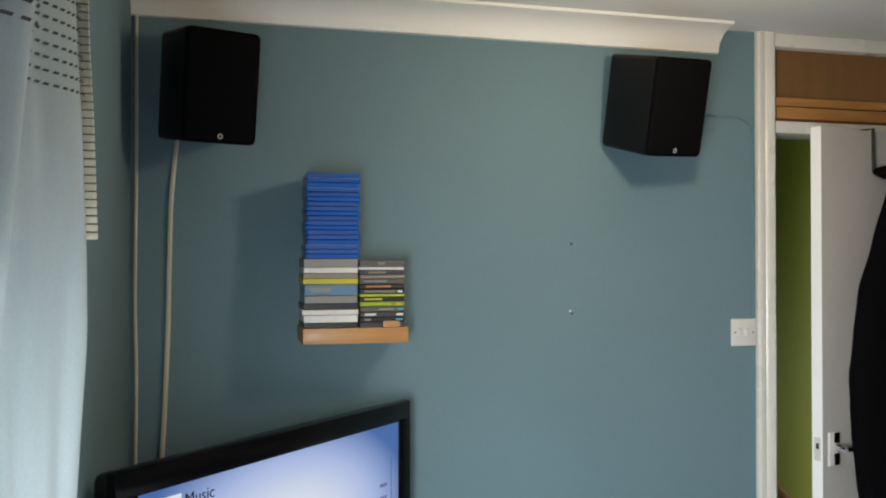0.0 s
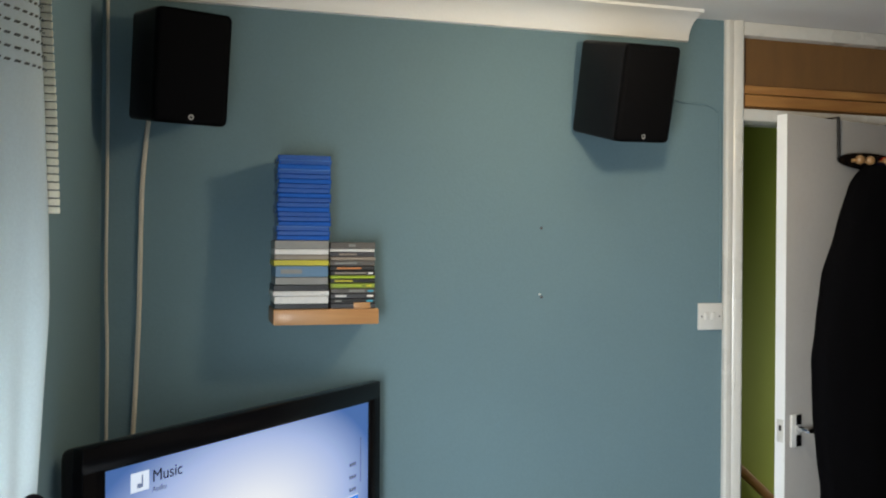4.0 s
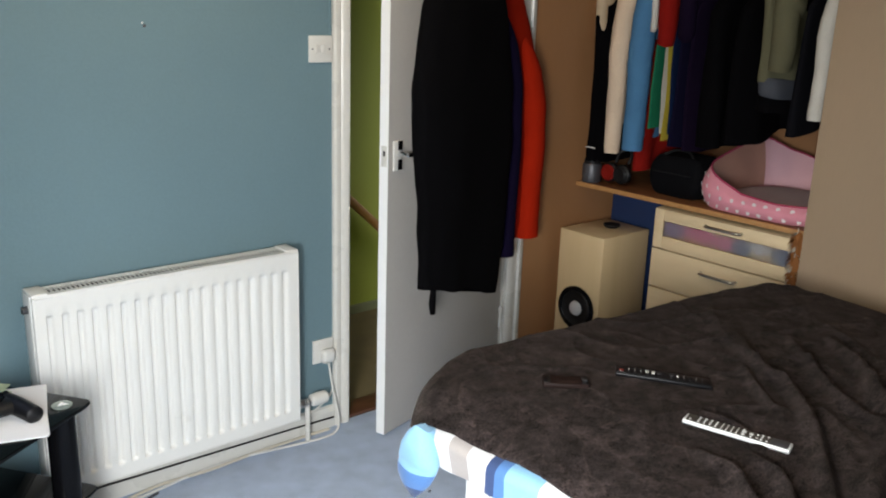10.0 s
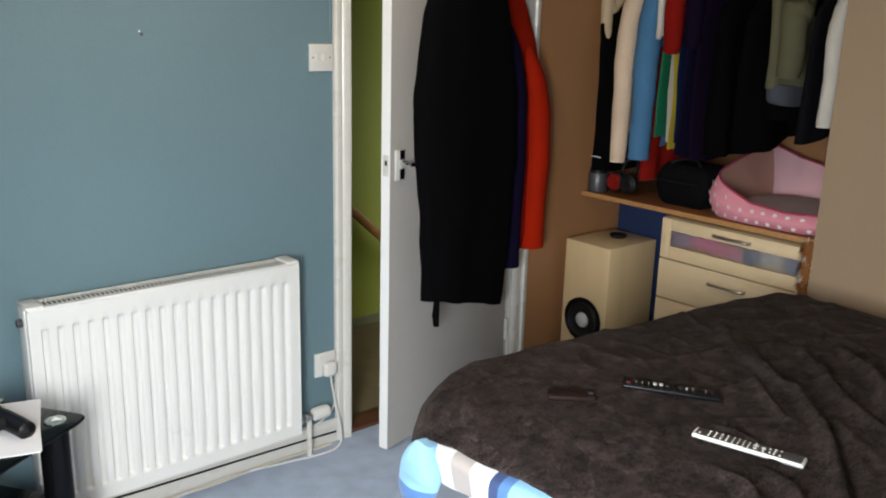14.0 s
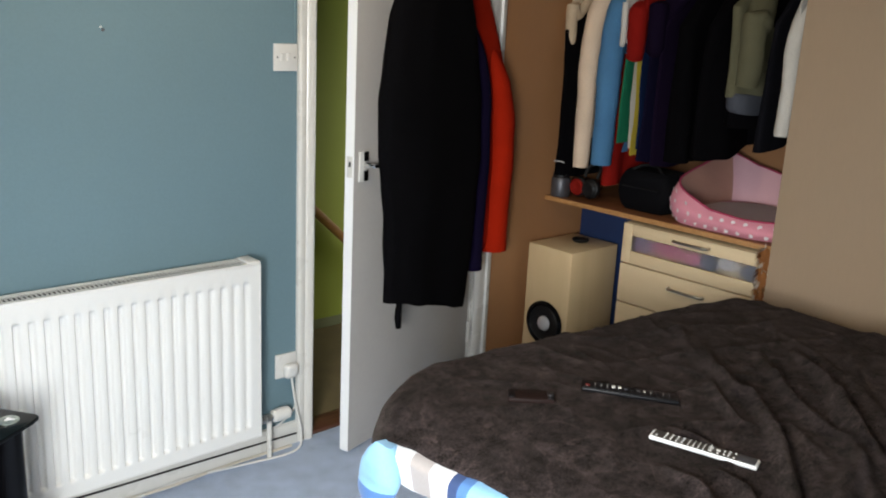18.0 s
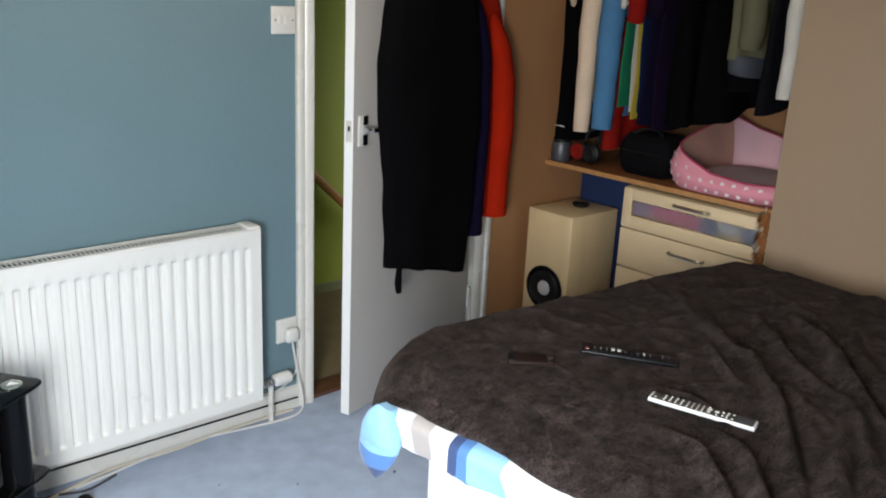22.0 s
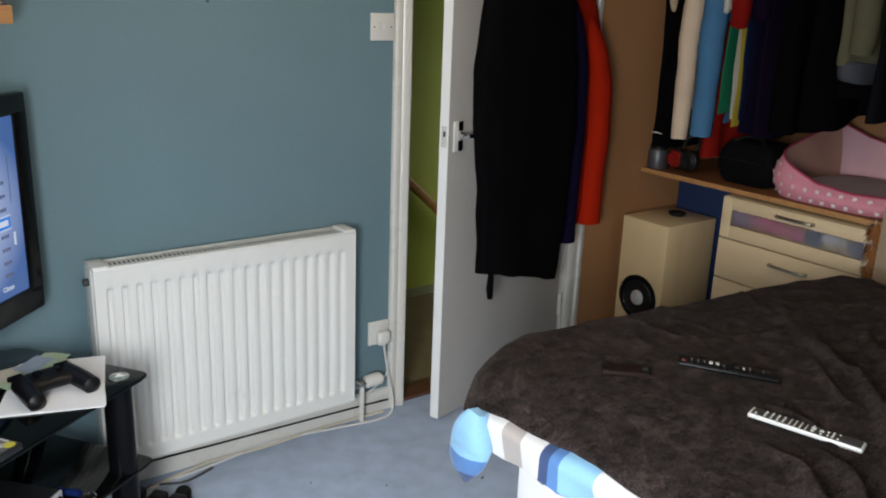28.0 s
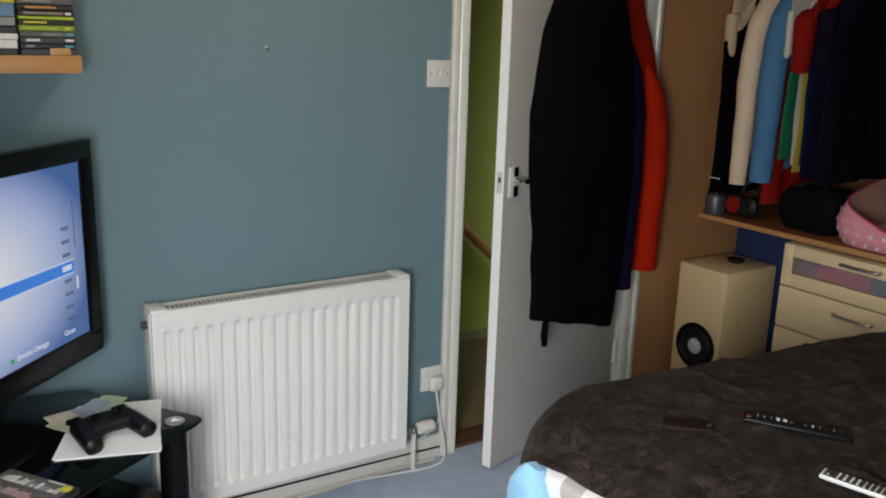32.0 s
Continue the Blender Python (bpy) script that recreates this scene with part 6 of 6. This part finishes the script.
garment("pale_grey_top", "pale grey long-sleeved top on a hanger", 1.43, 1.455, 1.35, C["pale_grey_cloth"], 2.96, seed=15, sleeve=(1.438, 1.168, 0.031, C["pale_grey_cloth"]))
garment("charcoal_jacket", "charcoal jacket on a hanger by the wardrobe door", 1.31, 1.41, 1.07, C["charcoal_cloth"], 2.96, seed=16)
garment("black_vest", "black vest on a hanger inside the wardrobe", 1.20, 1.30, 1.06, C["near_black_cloth"], 2.96, seed=17)

# ---- things on the alcove shelf ----
SH = 0.787
can = thing("steel_flask", pose(2.925, 2.385, SH), "short brushed steel flask on the alcove shelf", "flask")
part("body", lathe(bmesh.new(), [(0.040, 0.0), (0.042, 0.004), (0.042, 0.075), (0.038, 0.082)], Matrix.Identity(4), 28), surface("dull_steel", (0.10, 0.10, 0.11), 0.45, metal=0.6, var=0.15), can, local=True)
part("cap", lathe(bmesh.new(), [(0.036, 0.082), (0.036, 0.100), (0.030, 0.104)], Matrix.Identity(4), 28), BLACK_MATT, can, local=True)
hd = thing("red_black_headphones", pose(2.975, 2.275, SH), "black headphones with red ear cushions on the shelf", "headphones")
for yy in (-0.03, 0.035):
    ear = part("ear_cup", lathe(bmesh.new(), [(0.034, 0.0), (0.042, 0.008), (0.042, 0.026), (0.030, 0.034)], pose(0.0, yy, 0.05, 0, -90, 0), 28), BLACK_MATT, hd, local=True)
    part("cushion", lathe(bmesh.new(), [(0.034, 0.030), (0.036, 0.036), (0.028, 0.044), (0.012, 0.040)], pose(0.0, yy, 0.05, 0, -90, 0), 28), cloth("red_cushion", (0.22, 0.012, 0.008)) if yy > 0 else BLACK_MATT, ear, "red cushion" if yy > 0 else "", local=True)
part("headband", tube(bmesh.new(), spline([(0.02, -0.03, 0.09), (0.04, -0.03, 0.13), (0.06, 0.0, 0.15), (0.04, 0.035, 0.13), (0.02, 0.035, 0.09)]), 0.008, 8), BLACK_MATT, hd, local=True)
bag = thing("black_bag", pose(3.04, 1.985, SH), "soft black zipped bag on the alcove shelf", "bag")
bm = bmesh.new()
rings = []
for i in range(13):
    q = i / 12
    k = math.sin(math.pi * (0.05 + 0.90 * q)) ** 0.16
    rings.append([Vector((0.10 * k * math.copysign(abs(math.cos(a)) ** 0.35, math.cos(a)), 0.128 * k * math.copysign(abs(math.sin(a)) ** 0.35, math.sin(a)), 0.165 * q + 0.006 * noise.noise(Vector((math.cos(a) * 2, math.sin(a) * 2, q * 3))))) for a in (math.tau * j / 32 for j in range(32))])
part("body", loft(bm, rings), cloth("black_nylon", (0.0045, 0.0045, 0.0055), 0.02, rough=0.75), bag, local=True)
part("zip", tube(bmesh.new(), [(-0.104, y, 0.10) for y in (-0.09, 0.09)], 0.0035, 6), BLACK_MATT, bag, local=True)
part("strap", tube(bmesh.new(), spline([(-0.07, -0.08, 0.155), (-0.05, -0.04, 0.185), (-0.05, 0.03, 0.185), (-0.07, 0.08, 0.155)]), 0.006, 8), BLACK_MATT, bag, local=True)

# pink spotted pet bed
PINKBED = cloth("pink_cotton", (0.70, 0.28, 0.34), 0.15, var=0.08)
SPOT = cloth("white_cotton_spot", (0.70, 0.62, 0.62), 0.1, var=0.05)
PLUSH = cloth("pale_pink_plush", (0.50, 0.36, 0.36), 0.4)
PALEPINK = cloth("pale_pink_lining", (0.66, 0.40, 0.44), 0.3, var=0.08)
pet = thing("pet_bed", pose(3.155, 1.60, SH), "pink pet bed with white polka dots and a high back", "pet bed")
PR, PRY = 0.255, 0.245


RIM = [(0, 0.165), (30, 0.195), (52, 0.245), (75, 0.215), (105, 0.185), (130, 0.155), (150, 0.115), (170, 0.078), (200, 0.066), (240, 0.072), (265, 0.095), (300, 0.17), (330, 0.16), (360, 0.165)]


def rim(a):
    """Height of the wall round the bed: low at the front, high at the back corners."""
    return interp(math.degrees(a) % 360, RIM)


def wall_out(u, v, off=0.0):
    a = math.tau * u
    k = 1.0 + 0.10 * math.sin(math.pi * v) + off
    sq = 1.0 / max(abs(math.cos(a)) ** 4 + abs(math.sin(a)) ** 4, 1e-6) ** 0.25
    return Vector((PR * sq * k * math.cos(a), PRY * sq * k * math.sin(a), rim(a) * v + 0.002))


def wall_in(u, v):
    a = math.tau * u
    sq = 1.0 / max(abs(math.cos(a)) ** 4 + abs(math.sin(a)) ** 4, 1e-6) ** 0.25
    k = 0.985 - 0.20 * math.sin(math.pi * 0.5 * v)
    return Vector((PR * sq * k * math.cos(a), PRY * sq * k * math.sin(a), rim(a) - (rim(a) - 0.05) * v + 0.006 * math.sin(math.pi * v)))


shell = part("outer_wall", sheet(bmesh.new(), 72, 10, wall_out), PINKBED, pet, "pink cotton wall with white spots", local=True)
PLUSHGREY = cloth("grey_pink_plush_lining", (0.42, 0.22, 0.17), 0.35, var=0.2)
LILAC = cloth("lilac_lining", (0.36, 0.24, 0.42), 0.3, var=0.1)
# the lining in three panels, seamed at the corners
for lb, mt, a0, a1 in (("grey-pink plush side lining", PLUSHGREY, 52, 215), ("pale pink back lining", PALEPINK, -8, 52), ("lilac side lining", LILAC, 215, 352)):
    part("inner_wall", sheet(bmesh.new(), 40, 10, lambda u, v, p=a0, q=a1: wall_in((p + (q - p) * u) / 360, v)), mt, pet, lb, local=True)
part("rim_piping", tube(bmesh.new(), [wall_out(i / 72, 1.0) for i in range(73)], 0.0042, 8), cloth("deep_pink_piping", (0.42, 0.06, 0.12)), pet, local=True)
part("cushion", lathe(bmesh.new(), [(0.20, 0.004), (0.225, 0.02), (0.22, 0.045), (0.15, 0.06), (0.01, 0.055)], Matrix.Identity(4), 40), PLUSH, pet, "pale plush cushion", local=True)
for r, hz in enumerate((0.018, 0.052, 0.086, 0.120, 0.150)):
    for i in range(38):
        u = (i + 0.5 * (r % 2)) / 38
        a = math.tau * u
        if not 2.0 < a < 4.6:
            continue
        v = hz / rim(a)
        if hz > rim(a) - 0.014:
            continue
        p = wall_out(u, v, 0.006)
        nrm = (wall_out(u, v, 0.2) - wall_out(u, v, 0.0)).normalized()
        m = Matrix.Translation(p) @ nrm.to_track_quat("Z", "Y").to_matrix().to_4x4()
        part("spot", lathe(bmesh.new(), [(0.0084, 0.0), (0.0074, 0.0008)], m, 12), SPOT, shell, local=True)
